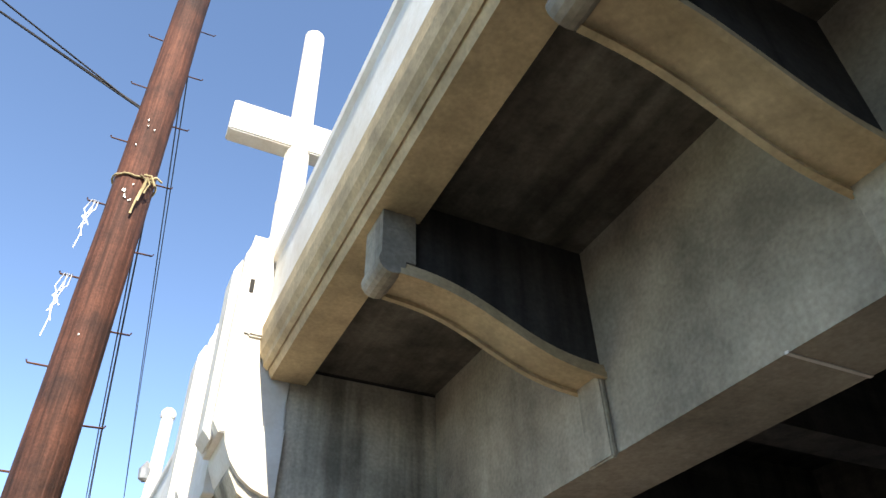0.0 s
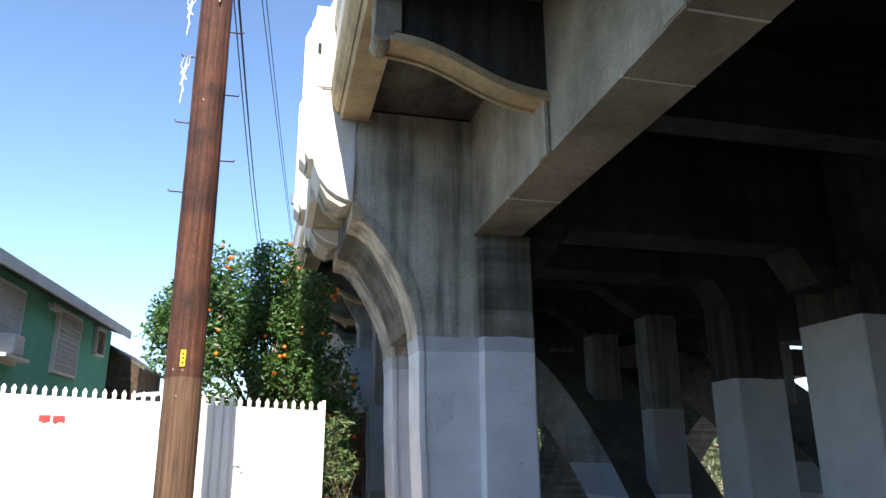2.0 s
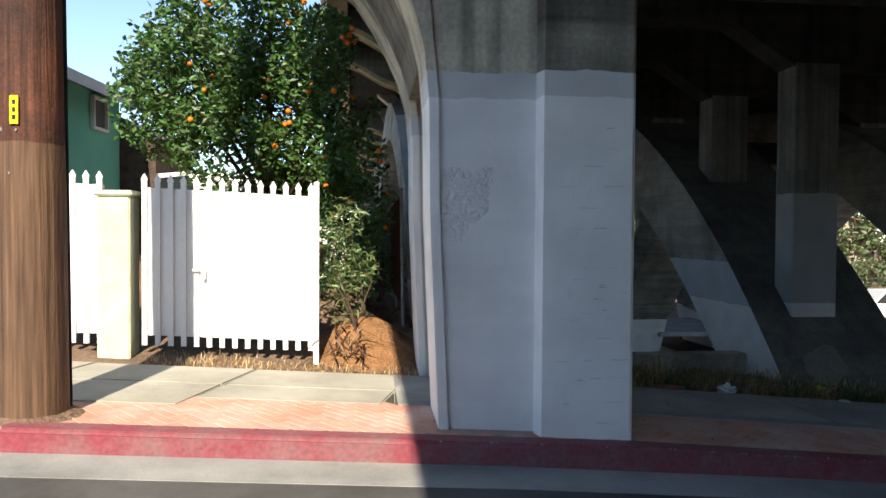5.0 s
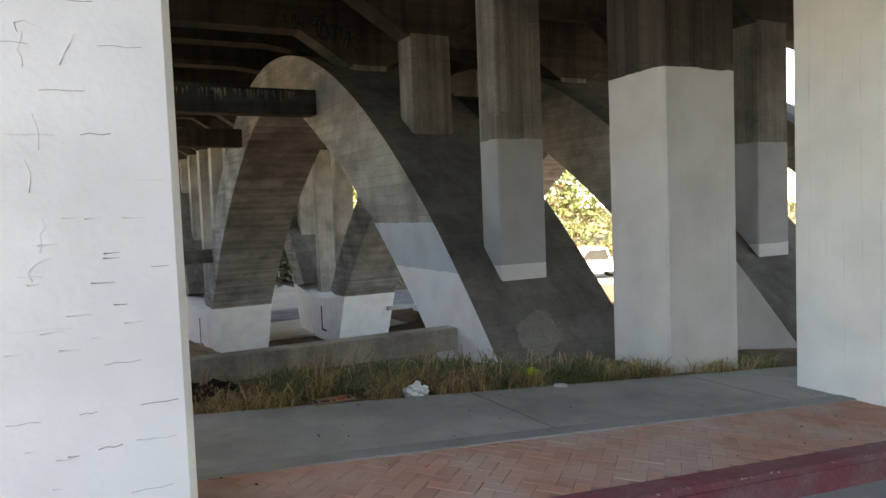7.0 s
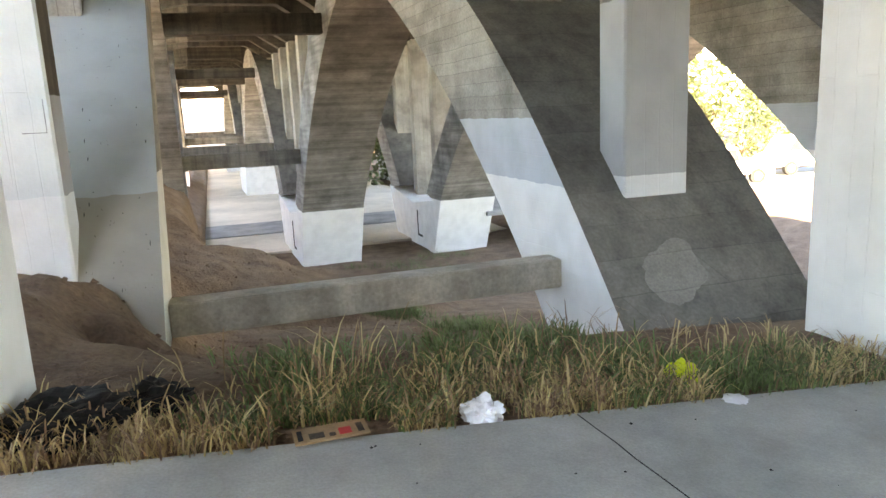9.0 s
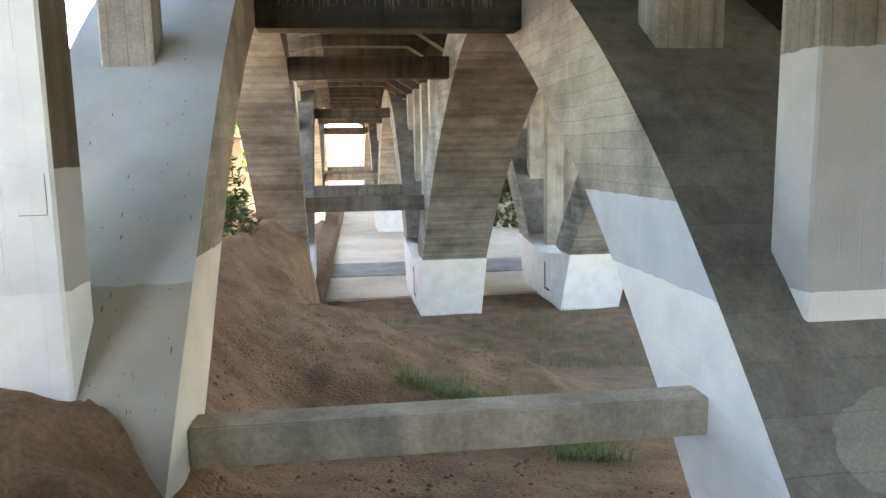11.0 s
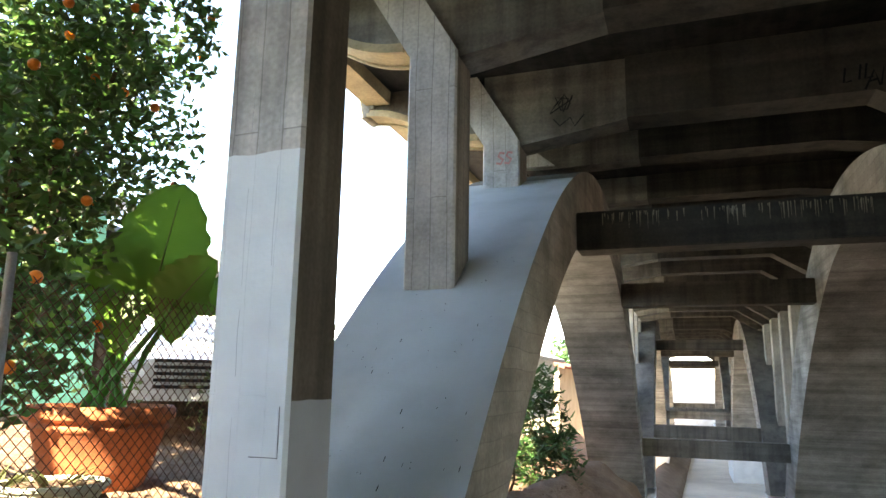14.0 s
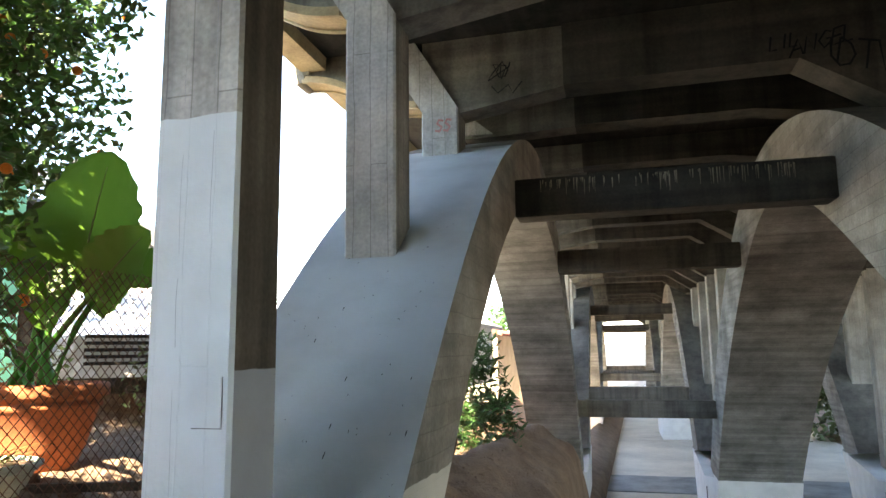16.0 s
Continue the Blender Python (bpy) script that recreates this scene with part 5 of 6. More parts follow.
pot("plant_pot", -0.27, 12.5, 0.62, 0.61, 0.69, M_terra, "large terracotta pot in dappled sun behind the wire fence")
ear = empty("elephant_ear_plant", "elephant ear plant with huge green leaves in the pot", "plant", at=(-0.3, 12.5, 1.25))
FACE = (0.55, -0.80, 0.25)
for i, (top, tip, w) in enumerate((((0.26, 12.40, 2.22), (0.60, 12.25, 3.16), 0.42), ((0.52, 12.35, 2.12), (1.02, 12.2, 2.48), 0.26), ((0.10, 12.25, 2.20), (0.22, 12.1, 1.74), 0.20),
                                      ((-0.10, 12.45, 2.20), (-0.18, 12.35, 2.72), 0.26), ((-0.72, 12.4, 2.0), (-1.15, 12.3, 2.20), 0.22), ((0.02, 12.5, 2.25), (0.16, 12.4, 2.75), 0.28),
                                      ((0.55, 12.5, 2.3), (0.98, 12.4, 2.1), 0.22), ((-0.45, 12.6, 2.4), (-0.85, 12.5, 2.75), 0.24))):
    st = (-0.3 + 0.07 * (i - 3), 12.5, 1.22)
    bm = bmesh.new()
    tube(bm, [st, (st[0] * 0.55 + top[0] * 0.45 - 0.03, 12.48, 1.22 + (top[2] - 1.22) * 0.5), top], 0.042, 10, 0.018)
    hold(part("stalk", bm, M_ear), ear)
    bm = bmesh.new()
    ear_leaf(bm, top, tip, w, FACE)
    leaf = hold(part("leaf", bm, M_ear), ear)
    bm = bmesh.new()
    a, b = Vector(top), Vector(tip)
    tube(bm, [a + (b - a) * t - Vector(FACE) * 0.16 * w * t * t for t in (0, 0.3, 0.6, 0.9)], 0.011, 6, 0.003)
    hold(part("midrib", bm, M_leaf2, label="pale midrib"), leaf)
pot("bowl_pot", 0.45, 11.45, 0.62, 0.36, 0.22, M_block, "shallow pale bowl planter on the ground")
pot("dark_pot", 0.95, 13.35, 0.55, 0.24, 0.52, M_black, "dark round planter beside the column")
for k, (x, y) in enumerate(((0.42, 11.45), (0.2, 11.2), (0.9, 13.1))):
    e = empty("strap_leaf_plant", "low plant of narrow arching strap leaves", "plant", "strap-leaf plants", at=(x, y, 0.7))
    rnd = random.Random(70 + k)
    for i in range(16):
        a = rnd.uniform(0, 6.28)
        bm = bmesh.new()
        L = rnd.uniform(0.25, 0.5)
        blade_leaf(bm, (x, y, 0.72), (x + L * math.cos(a), y + L * math.sin(a), 0.72 + rnd.uniform(0.15, 0.4)), 0.022, 0.15, 6)
        hold(part("leaf", bm, M_leaf2), e)
# rocks along the garden's edge
rnd = random.Random(4)
for i in range(26):
    x, y = rnd.uniform(0.1, 1.65), rnd.uniform(11.0, 12.4)
    bm = bmesh.new()
    r = rnd.uniform(0.05, 0.13)
    bmesh.ops.create_icosphere(bm, subdivisions=2, radius=r)
    for v in bm.verts:
        v.co *= 1 + 0.5 * noise.noise(v.co * 9 + Vector((i, 0, 0)))
        v.co.z *= 0.65
        v.co += Vector((x, y, land(x, y) + r * 0.25))
    tagged(part("rock", bm, M_soil), "rough brown rock edging the garden bed", "rock", "garden rocks")
bm = bmesh.new()
box(bm, 0.0, 1.3, 11.72, 11.80, 0.60, 0.66, 0.01)
bmesh.ops.rotate(bm, verts=bm.verts, cent=(0.6, 11.76, 0.6), matrix=Matrix.Rotation(0.35, 3, "Z"))
tagged(part("timber_edging", bm, M_bark), "weathered timber edging by the pots", "timber")

# chain-link fence along the garden
cl = empty("chain_link_fence", "rusty chain-link fence with a steel post beside the rib", "fence", at=(1.45, 10, 0.4))
for y, lean_x in ((10.15, 0.04), (12.6, 0.0), (15.2, 0.0)):
    bm = bmesh.new()
    tube(bm, [(1.49, y, 0.2), (1.49 - lean_x, y, 2.15)], 0.024, 10)
    hold(part("post", bm, M_steel), cl)
bm = bmesh.new()
wires_v, wires_f = [], []
def wire(p, q, r=0.003):
    p, q = Vector(p), Vector(q)
    d = (q - p).normalized()
    s = d.cross(Vector((1, 0, 0))).normalized() * r
    k = len(wires_v)
    n = Vector((r, 0, 0))
    wires_v.extend([tuple(p + s), tuple(p - s * 0.5 + n), tuple(p - s * 0.5 - n), tuple(q + s), tuple(q - s * 0.5 + n), tuple(q - s * 0.5 - n)])
    wires_f.extend([(k, k + 1, k + 4, k + 3), (k + 1, k + 2, k + 5, k + 4), (k + 2, k, k + 3, k + 5)])
bm.free()
pitch = 0.075
for i in range(-22, 72):
    for sgn in (1, -1):
        y0 = 10.15 + i * pitch
        a, b = (y0, 0.45), (y0 + sgn * 1.6, 2.05)
        ya, za, yb, zb = a[0], a[1], b[0], b[1]
        lo, hi = 10.15, 15.2
        if sgn > 0:
            t0, t1 = max(0, (lo - ya) / 1.6), min(1, (hi - ya) / 1.6)
        else:
            t0, t1 = max(0, (ya - hi) / 1.6), min(1, (ya - lo) / 1.6)
        if t1 > t0:
            wire((1.46, ya + (yb - ya) * t0, za + 1.6 * t0), (1.46, ya + (yb - ya) * t1, za + 1.6 * t1))
o = from_lists("wire_mesh", wires_v, wires_f, M_rust)
o["kind"] = "stuff"
hold(o, cl)


# ---------------- vehicles ----------------
def vehicle(x, y, z, yaw, label, kind="pickup"):
    e = empty("parked_" + kind, label, "car", at=(x, y, z))
    e.rotation_euler = (0, 0, yaw)
    side = [(-2.5, 0.45), (2.45, 0.45), (2.5, 0.85), (2.3, 1.02), (1.15, 1.08), (0.55, 1.72), (-0.6, 1.75), (-0.85, 1.08), (-2.5, 1.08)]
    if kind == "van":
        side = [(-2.4, 0.45), (2.45, 0.45), (2.5, 0.95), (1.9, 1.15), (1.3, 1.95), (-2.3, 2.0), (-2.45, 1.8)]
    bm = bmesh.new()
    extrude(bm, side, "y", -0.9, 0.9, 0, 0.05)
    part("body", bm, M_carpaint, e)
    bm = bmesh.new()
    if kind == "van":
        extrude(bm, [(1.7, 1.25), (1.28, 1.85), (-2.2, 1.88), (-2.25, 1.2)], "y", -0.915, 0.915)
    else:
        extrude(bm, [(0.95, 1.12), (0.48, 1.64), (-0.52, 1.66), (-0.72, 1.12)], "y", -0.915, 0.915)
    part("side_window", bm, M_glass, e)
    for wx in (-1.6, 1.55):
        for wy in (-0.88, 0.88):
            bm = bmesh.new()
            bmesh.ops.create_cone(bm, cap_ends=True, segments=24, radius1=0.36, radius2=0.36, depth=0.24, matrix=Matrix.Translation((wx, wy, 0.36)) @ Matrix.Rotation(math.pi / 2, 4, "X"))
            w = part("wheel", bm, M_tyre, e)
            bm = bmesh.new()
            bmesh.ops.create_cone(bm, cap_ends=True, segments=16, radius1=0.2, radius2=0.2, depth=0.26, matrix=Matrix.Translation((wx, wy, 0.36)) @ Matrix.Rotation(math.pi / 2, 4, "X"))
            part("rim", bm, M_steel, w)
    for wy in (-0.78, 0.78):
        bm = bmesh.new()
        box(bm, -2.56, -2.49, wy - 0.1, wy + 0.1, 0.72, 1.05, 0.01)
        part("tail_lamp", bm, M_tail, e)
        bm = bmesh.new()
        box(bm, 2.43, 2.53, wy - 0.14, wy + 0.14, 0.72, 0.92, 0.01)
        part("headlamp", bm, M_paper, e)
    bm = bmesh.new()
    for k in range(5):
        box(bm, 2.48, 2.54, -0.55, 0.55, 0.60 + 0.08 * k, 0.64 + 0.08 * k)
    o = part("grille", bm, M_black, e)
    return e


vehicle(27.0, 33.0, land(27, 33) + 0.0, 2.9, "white pickup truck parked beyond the bridge")
vehicle(33.5, 34.0, land(33, 34) + 0.0, 3.0, "white van parked beyond the bridge", "van")
vehicle(-2.9, 16.8, land(-2.9, 16.8), -0.84, "white van parked behind the garden", "van")
vehicle(-1.4, 24.5, land(-0.9, 26.5), -1.3, "white pickup truck parked behind the garden")
bm = bmesh.new()
box(bm, 14, 60, 30.5, 36, -3.05, land(30, 33) + 0.01)
tagged(part("road_beyond", bm, M_gutter), "pale sunlit road beyond the bridge", "road", kind="structure")

# end wall that closes the valley
bm = bmesh.new()
box(bm, -30, 50, 101, 102, -5, 4.6)
tagged(part("wall_far", bm, M_white), "pale wall closing the far end", "wall", kind="structure")

# buildings across the street, behind the walker
for i, (x0, x1, h) in enumerate(((-30, -12, 5), (-11.5, 0, 7), (24, 40, 6))):
    far_house(x0, x1, -32, -18, street((x0 + x1) / 2) - 0.5, h, M_tan, M_roof, "plain tan house across the street")
bm = bmesh.new()
box(bm, 0.5, 21, -40, -15.05, -3.0, 5.7)
tagged(part("wall_abutment", bm, M_haunch), "concrete abutment wall across the street", "wall", kind="structure")


# ---------------- grass and refuse ----------------
def blades(name, spots, hmin, hmax, material, seed, label):
    rnd = random.Random(seed)
    V, F = [], []
    for x, y in spots:
        z = max(land(x, y), street(x) - 0.01 if y < 7.3 else -99) - 0.01
        h = rnd.uniform(hmin, hmax)
        a = rnd.uniform(0, 6.28)
        b = rnd.uniform(0.2, 1.6) * h
        w = rnd.uniform(0.003, 0.007)
        sx, sy = -math.sin(a) * w, math.cos(a) * w
        k = len(V)
        m = (x + math.cos(a) * b * 0.3, y + math.sin(a) * b * 0.3, z + h * 0.62)
        V += [(x - sx, y - sy, z), (x + sx, y + sy, z), (m[0] - sx * .8, m[1] - sy * .8, m[2]), (m[0] + sx * .8, m[1] + sy * .8, m[2]), (x + math.cos(a) * b, y + math.sin(a) * b, z + h * rnd.uniform(0.75, 1.0))]
        F += [(k, k + 1, k + 3, k + 2), (k + 2, k + 3, k + 4)]
    o = from_lists(name, V, F, material)
    return tagged(o, label, "grass", kind="stuff")


rnd = random.Random(8)


def tufts(name, count, xr, yr, keep, hmin, hmax, material, seed, label, spread=0.07):
    """Tufts of blades that fan out from a root."""
    r = random.Random(seed)
    V, F = [], []
    n = 0
    while n < count:
        x, y = r.uniform(*xr), yr[0] + abs(r.gauss(0, 1)) * yr[1]
        if (7.42 < x < 8.52 and 7.34 < y < 8.3) or (x > 7.1 and y > 9.5) or y > yr[0] + 3.4 * yr[1] or not keep(x, y, r):
            continue
        n += 1
        big = r.uniform(0.5, 1.15)
        for _ in range(r.randint(9, 26)):
            a = r.uniform(0, 6.28)
            q = abs(r.gauss(0, spread))
            bx, by = x + q * math.cos(a), y + q * math.sin(a)
            if by < 7.19 or (3.9 < bx < 4.4 and by < 7.42) or (4.66 < bx < 4.94 and by < 7.38):
                continue
            z = max(land(bx, by), street(bx) - 0.01 if by < 7.3 else -99) - 0.01
            h = r.uniform(hmin, hmax) * big
            a += r.gauss(0, 0.6)
            out = h * r.uniform(0.15, 1.5)
            w = r.uniform(0.002, 0.0055)
            sx, sy = -math.sin(a) * w, math.cos(a) * w
            k = len(V)
            c, s_ = math.cos(a), math.sin(a)
            m1 = (bx + c * out * 0.25, by + s_ * out * 0.25, z + h * 0.6)
            m2 = (bx + c * out * 0.65, by + s_ * out * 0.65, z + h * 0.92)
            tip = (bx + c * out, by + s_ * out, z + h * r.uniform(0.6, 1.05))
            V += [(bx - sx, by - sy, z), (bx + sx, by + sy, z), (m1[0] - sx, m1[1] - sy, m1[2]), (m1[0] + sx, m1[1] + sy, m1[2]), (m2[0] - sx * .7, m2[1] - sy * .7, m2[2]), (m2[0] + sx * .7, m2[1] + sy * .7, m2[2]), tip]
            F += [(k, k + 1, k + 3, k + 2), (k + 2, k + 3, k + 5, k + 4), (k + 4, k + 5, k + 6)]
    return tagged(from_lists(name, V, F, material), label, "grass", kind="stuff")


def green_at(x, y, r):
    if x > 6.0 and y > 7.75:
        return False
    return 0.75 * noise.noise((x * 1.4, y * 1.4, 5)) + (0.2 if x > 3.9 else -0.3) - 0.12 * max(0, y - 8.6) > r.uniform(-0.2, 0.35)


def dry_at(x, y, r):
    return 0.6 * noise.noise((x * 1.5, y * 1.5, 15)) + (0.25 if x < 5.4 else 0.0) > r.uniform(-0.3, 0.3)


tufts("grass", 720, (3.3, 8.9), (7.32, 0.75), green_at, 0.03, 0.145, M_grass, 41, "rough tufts of green grass along the pavement under the bridge", 0.11)
tufts("dry_grass", 400, (2.9, 8.8), (7.24, 0.33), dry_at, 0.03, 0.17, M_straw, 42, "dry straw-coloured grass along the pavement edge")
tufts("seed_stalks", 16, (3.6, 8.6), (7.4, 0.5), green_at, 0.14, 0.30, M_straw, 47, "sparse tall dry grass stalks among the green grass", 0.3)
tufts("bank_grass", 110, (5.0, 7.0), (15.8, 0.35), lambda x, y, r: True, 0.06, 0.22, M_grass, 43, "grass clump on the soil behind the strut", 0.12)
tufts("bank_grass_low", 60, (6.4, 7.1), (12.6, 0.8), lambda x, y, r: True, 0.06, 0.22, M_grass, 44, "grass clump on the soil beside the rib", 0.15)
far_g = [(rnd.uniform(4.5, 13), rnd.uniform(24, 31)) for _ in range(5000)]
blades("far_grass", [p for p in far_g if noise.noise((p[0] * .5, p[1] * .5, 2)) > 0], 0.1, 0.35, M_grass, 3, "patches of grass on the bank below the arches")
sp = [(rnd.uniform(-1.2, 1.5), 7.3 + abs(rnd.gauss(0, 0.25))) for _ in range(900)]
blades("verge_weeds", sp, 0.03, 0.10, M_straw, 4, "dry weeds along the foot of the fence")
dead = empty("dead_plant", "heap of dead brown strap leaves by the fence end", "plant", at=(0.75, 7.6, 0.2))
for i in range(34):
    a = rnd.uniform(0, 6.28)
    L = rnd.uniform(0.15, 0.38)
    bx, by = 0.72 + rnd.gauss(0, 0.12), 7.65 + rnd.gauss(0, 0.15)
    bm = bmesh.new()
    blade_leaf(bm, (bx, by, land(bx, by) + 0.1 + rnd.uniform(0, 0.35)), (bx + L * math.cos(a), by + L * math.sin(a), land(bx, by) + rnd.uniform(0.02, 0.4)), 0.014, 0.05, 4)
    hold(part("leaf", bm, M_rust if i % 3 else M_straw), dead)
# earth heap beside the pier
bm = bmesh.new()
bmesh.ops.create_grid(bm, x_segments=40, y_segments=40, size=1)
for v in bm.verts:
    x, y = 1.0 + v.co.x * 0.9, 8.5 + v.co.y * 1.3
    d = max(0, 1 - v.co.x ** 2 - v.co.y ** 2)
    v.co = Vector((x, y, land(x, y) - 0.05 + 0.42 * d * d + 0.04 * d * noise.noise((x * 5, y * 5, 1))))
M_clay = mat("orange clay soil", (0.40, 0.20, 0.09), 1.0, 0.35, 2.5, 30, 0.8, dist=0.04)
tagged(part("earth_heap", bm, M_clay), "heap of orange clay soil beside the pier", "soil", kind="structure")


def crumpled(name, x, y, r, material, label, cat, flat=0.6, seed=1):
    bm = bmesh.new()
    bmesh.ops.create_icosphere(bm, subdivisions=4, radius=r)
    for v in bm.verts:
        n = noise.noise(v.co * (2.2 / r) + Vector((seed, 0, 0))) * 0.45 + abs(noise.noise(v.co * (5 / r) + Vector((0, seed, 0)))) * 0.35
        v.co *= 0.85 + n
        v.co.z *= flat
        v.co += Vector((x, y, max(land(x, y), street(x) if y < 7.25 else -9) + r * flat * 0.6))
    return tagged(part(name, bm, material), label, cat)


crumpled("plastic_bag", 4.80, 7.31, 0.092, M_paper, "crumpled white plastic bag in the grass edge", "bag", 0.75, 1)
crumpled("wrapper", 5.98, 7.50, 0.085, M_yellow, "crumpled bright yellow wrapper in the grass", "wrapper", 0.9, 4)
crumpled("charred_sack", 3.08, 7.62, 0.24, M_black, "black charred sack lying beside the pier", "refuse", 0.35, 7)
crumpled("charred_sack", 3.42, 7.78, 0.15, M_black, "black charred sack lying in the grass", "refuse", 0.5, 9)
crumpled("paper_scrap", 6.05, 7.18, 0.06, M_paper, "flattened scrap of white paper on the pavement", "paper", 0.15, 11)
card = empty("cardboard_sheet", "flattened brown printed cardboard on the pavement edge", "cardboard", at=(4.14, 7.28, street(4.1)))
bm = bmesh.new()
box(bm, 3.97, 4.27, 7.185, 7.325, street(4.12) + 0.012, street(4.12) + 0.020, 0.002)
hold(part("sheet", bm, M_card), card)
for a, w, d, m in ((3.985, 0.02, 0.09, M_black), (4.03, 0.06, 0.05, M_bark), (4.11, 0.025, 0.03, M_bark), (4.15, 0.05, 0.06, M_red), (4.225, 0.025, 0.08, M_bark)):
    hold(bbox("print", a, a + w, 7.21, 7.21 + d, street(4.12) + 0.0195, street(4.12) + 0.0215, m, None, 0.0), card)
for x, y in ((1.98, 10.6), (2.28, 10.35)):
    bm = bmesh.new()
    bmesh.ops.create_icosphere(bm, subdivisions=2, radius=0.034, matrix=Matrix.Translation((x, y, land(x, y) + 0.03)))
    tagged(part("fallen_orange", bm, M_orange), "fallen orange lying on the soil", "orange", "fallen oranges")

# small clods and litter on the soil and pavement
rnd = random.Random(21)
V, F = [], []
def pebble(x, y, z, r):
    k = len(V)
    pts = [(1, 0, 0), (-1, 0, 0), (0, 1, 0), (0, -1, 0), (0, 0, 0.7), (0, 0, -0.4)]
    a = rnd.uniform(0, 3)
    for p in pts:
        q = rnd.uniform(0.6, 1.2) * r
        V.append((x + (p[0] * math.cos(a) - p[1] * math.sin(a)) * q, y + (p[0] * math.sin(a) + p[1] * math.cos(a)) * q, z + p[2] * q))
    F.extend([(k + i, k + j, k + 4) for i, j in ((0, 2), (2, 1), (1, 3), (3, 0))] + [(k + j, k + i, k + 5) for i, j in ((0, 2), (2, 1), (1, 3), (3, 0))])
for _ in range(3500):
    x, y = rnd.uniform(1.2, 7.2), rnd.uniform(8.2, 22)
    pebble(x, y, land(x, y), rnd.choice((0.008, 0.012, 0.02, 0.035)) * rnd.uniform(0.6, 1.3))
tagged(from_lists("clods", V, F, M_soil), "loose clods and stones on the soil bank", "stones", kind="stuff")
V, F = [], []
for _ in range(70):
    x, y = rnd.uniform(3.0, 8), rnd.uniform(5.2, 7.2)
    pebble(x, y, street(x) + 0.002, rnd.uniform(0.003, 0.011))
tagged(from_lists("litter", V, F, M_black), "dark specks of litter on the pavement", "litter", kind="stuff")


# chips and drips of pale paint on the kerb
V, F = [], []
for _ in range(110):
    x = rnd.uniform(1.5, 8)
    if rnd.random() < 0.6:
        pebble(x, 5.0 + 0.02 * rnd.random(), street(x) - 0.004, rnd.uniform(0.004, 0.013))
    else:
        pebble(x, rnd.uniform(5.02, 5.7), street(x) - 0.001, rnd.uniform(0.003, 0.009))
tagged(from_lists("kerb_chips", V, F, M_walk), "pale chips where the kerb paint has broken off", "chips", kind="stuff")

# ---------------- joints, patches, graffiti ----------------
def inlay(name, pts, width, axis, at, material, label, cat, depth=0.004):
    """A thin painted or cut line along points on a plane."""
    V, F = [], []
    ps = [Vector(p) for p in pts]
    for k, p in enumerate(ps):
        d = ps[min(k + 1, len(ps) - 1)] - ps[max(k - 1, 0)]
        n = Vector((-d.y, d.x))
        n = n.normalized() * width / 2 if n.length > 1e-6 else Vector((width / 2, 0))
        for w in (p + n, p - n):
            V.append({"y": (w.x, at, w.y), "z": (w.x, w.y, at), "x": (at, w.x, w.y)}[axis])
        if k:
            F.append((2 * k - 2, 2 * k - 1, 2 * k + 1, 2 * k))
    o = from_lists(name, V, F, material)
    return tagged(o, label, cat)


def slab_joint(x0, y0, x1, y1, w=0.007):
    n = 8
    pts = [(x0 + (x1 - x0) * i / n + 0.004 * math.sin(i * 2.3), y0 + (y1 - y0) * i / n) for i in range(n + 1)]
    V, F = [], []
    for p in pts:
        z = street(p[0]) + 0.0035
        V += [(p[0] - w / 2, p[1], z), (p[0] + w / 2, p[1], z)]
    for i in range(n):
        F.append((2 * i, 2 * i + 1, 2 * i + 3, 2 * i + 2))
    tagged(from_lists("pavement_joint", V, F, M_black), "dark joint across the pavement", "joint", "pavement joints", kind="structure")


for x in (2.97, 5.24, 7.5):
    slab_joint(x, 6.02, x - 0.03, 7.2)
strip("pavement_edge", 1.25, 30, 6.002, 6.14, 0.006, 0.02, M_gutter, "paler concrete edging beside the pavers", "pavement", 0.5)


# bushes that fill the yard behind the pots
for i, (x, y, r) in enumerate(((-1.0, 15.2, 0.5), (0.2, 15.8, 0.6), (-4.0, 14.2, 0.45), (1.0, 17.0, 0.6), (-1.8, 14.0, 0.35), (0.9, 19.5, 0.8), (-0.4, 19.0, 0.7))):
    z = land(x, y)
    tree("yard_shrub", (x, y, z), 0.4, [((x, y, z + r * 1.1), r), ((x + r * 0.6, y, z + r * 1.7), r * 0.7), ((x - r * 0.5, y + 0.2, z + r * 1.9), r * 0.6)], "leafy green shrub in the cluttered yard", M_leaf if i % 2 else M_leaf2, 0.11, 900, 90 + i, 0.03, "shrub", group="yard shrubs", long=2.4)

# ---------------- wall patches and graffiti ----------------
# rough plaster patch on the pier
bm = bmesh.new()
bmesh.ops.create_grid(bm, x_segments=110, y_segments=140, size=1)
for v in bm.verts:
    u, w = v.co.x, v.co.y
    x, z = 1.70 + 0.22 * u, 1.715 + 0.30 * w
    edge = min(1 - abs(u), 1 - abs(w)) * 3 + 0.7 * noise.noise((x * 5, z * 5, 2)) - 1.5 * smooth_step(0.0, -0.5, w) * smooth_step(-0.2, 0.5, u)
    h = 0.009 * min(1, max(0, edge)) * (0.45 + abs(noise.noise((x * 17, z * 17, 8))) * 1.8 + 0.5 * noise.noise((x * 60, z * 60, 3)))
    v.co = Vector((x, 5.3625 - h, z))
M_patch = mat("grey-painted plaster", (0.72, 0.72, 0.71), 0.85, 0.1, 3, 60, 0.3)
tagged(part("plaster_patch", bm, M_patch), "rough trowelled plaster patch on the white pier", "wall patch")
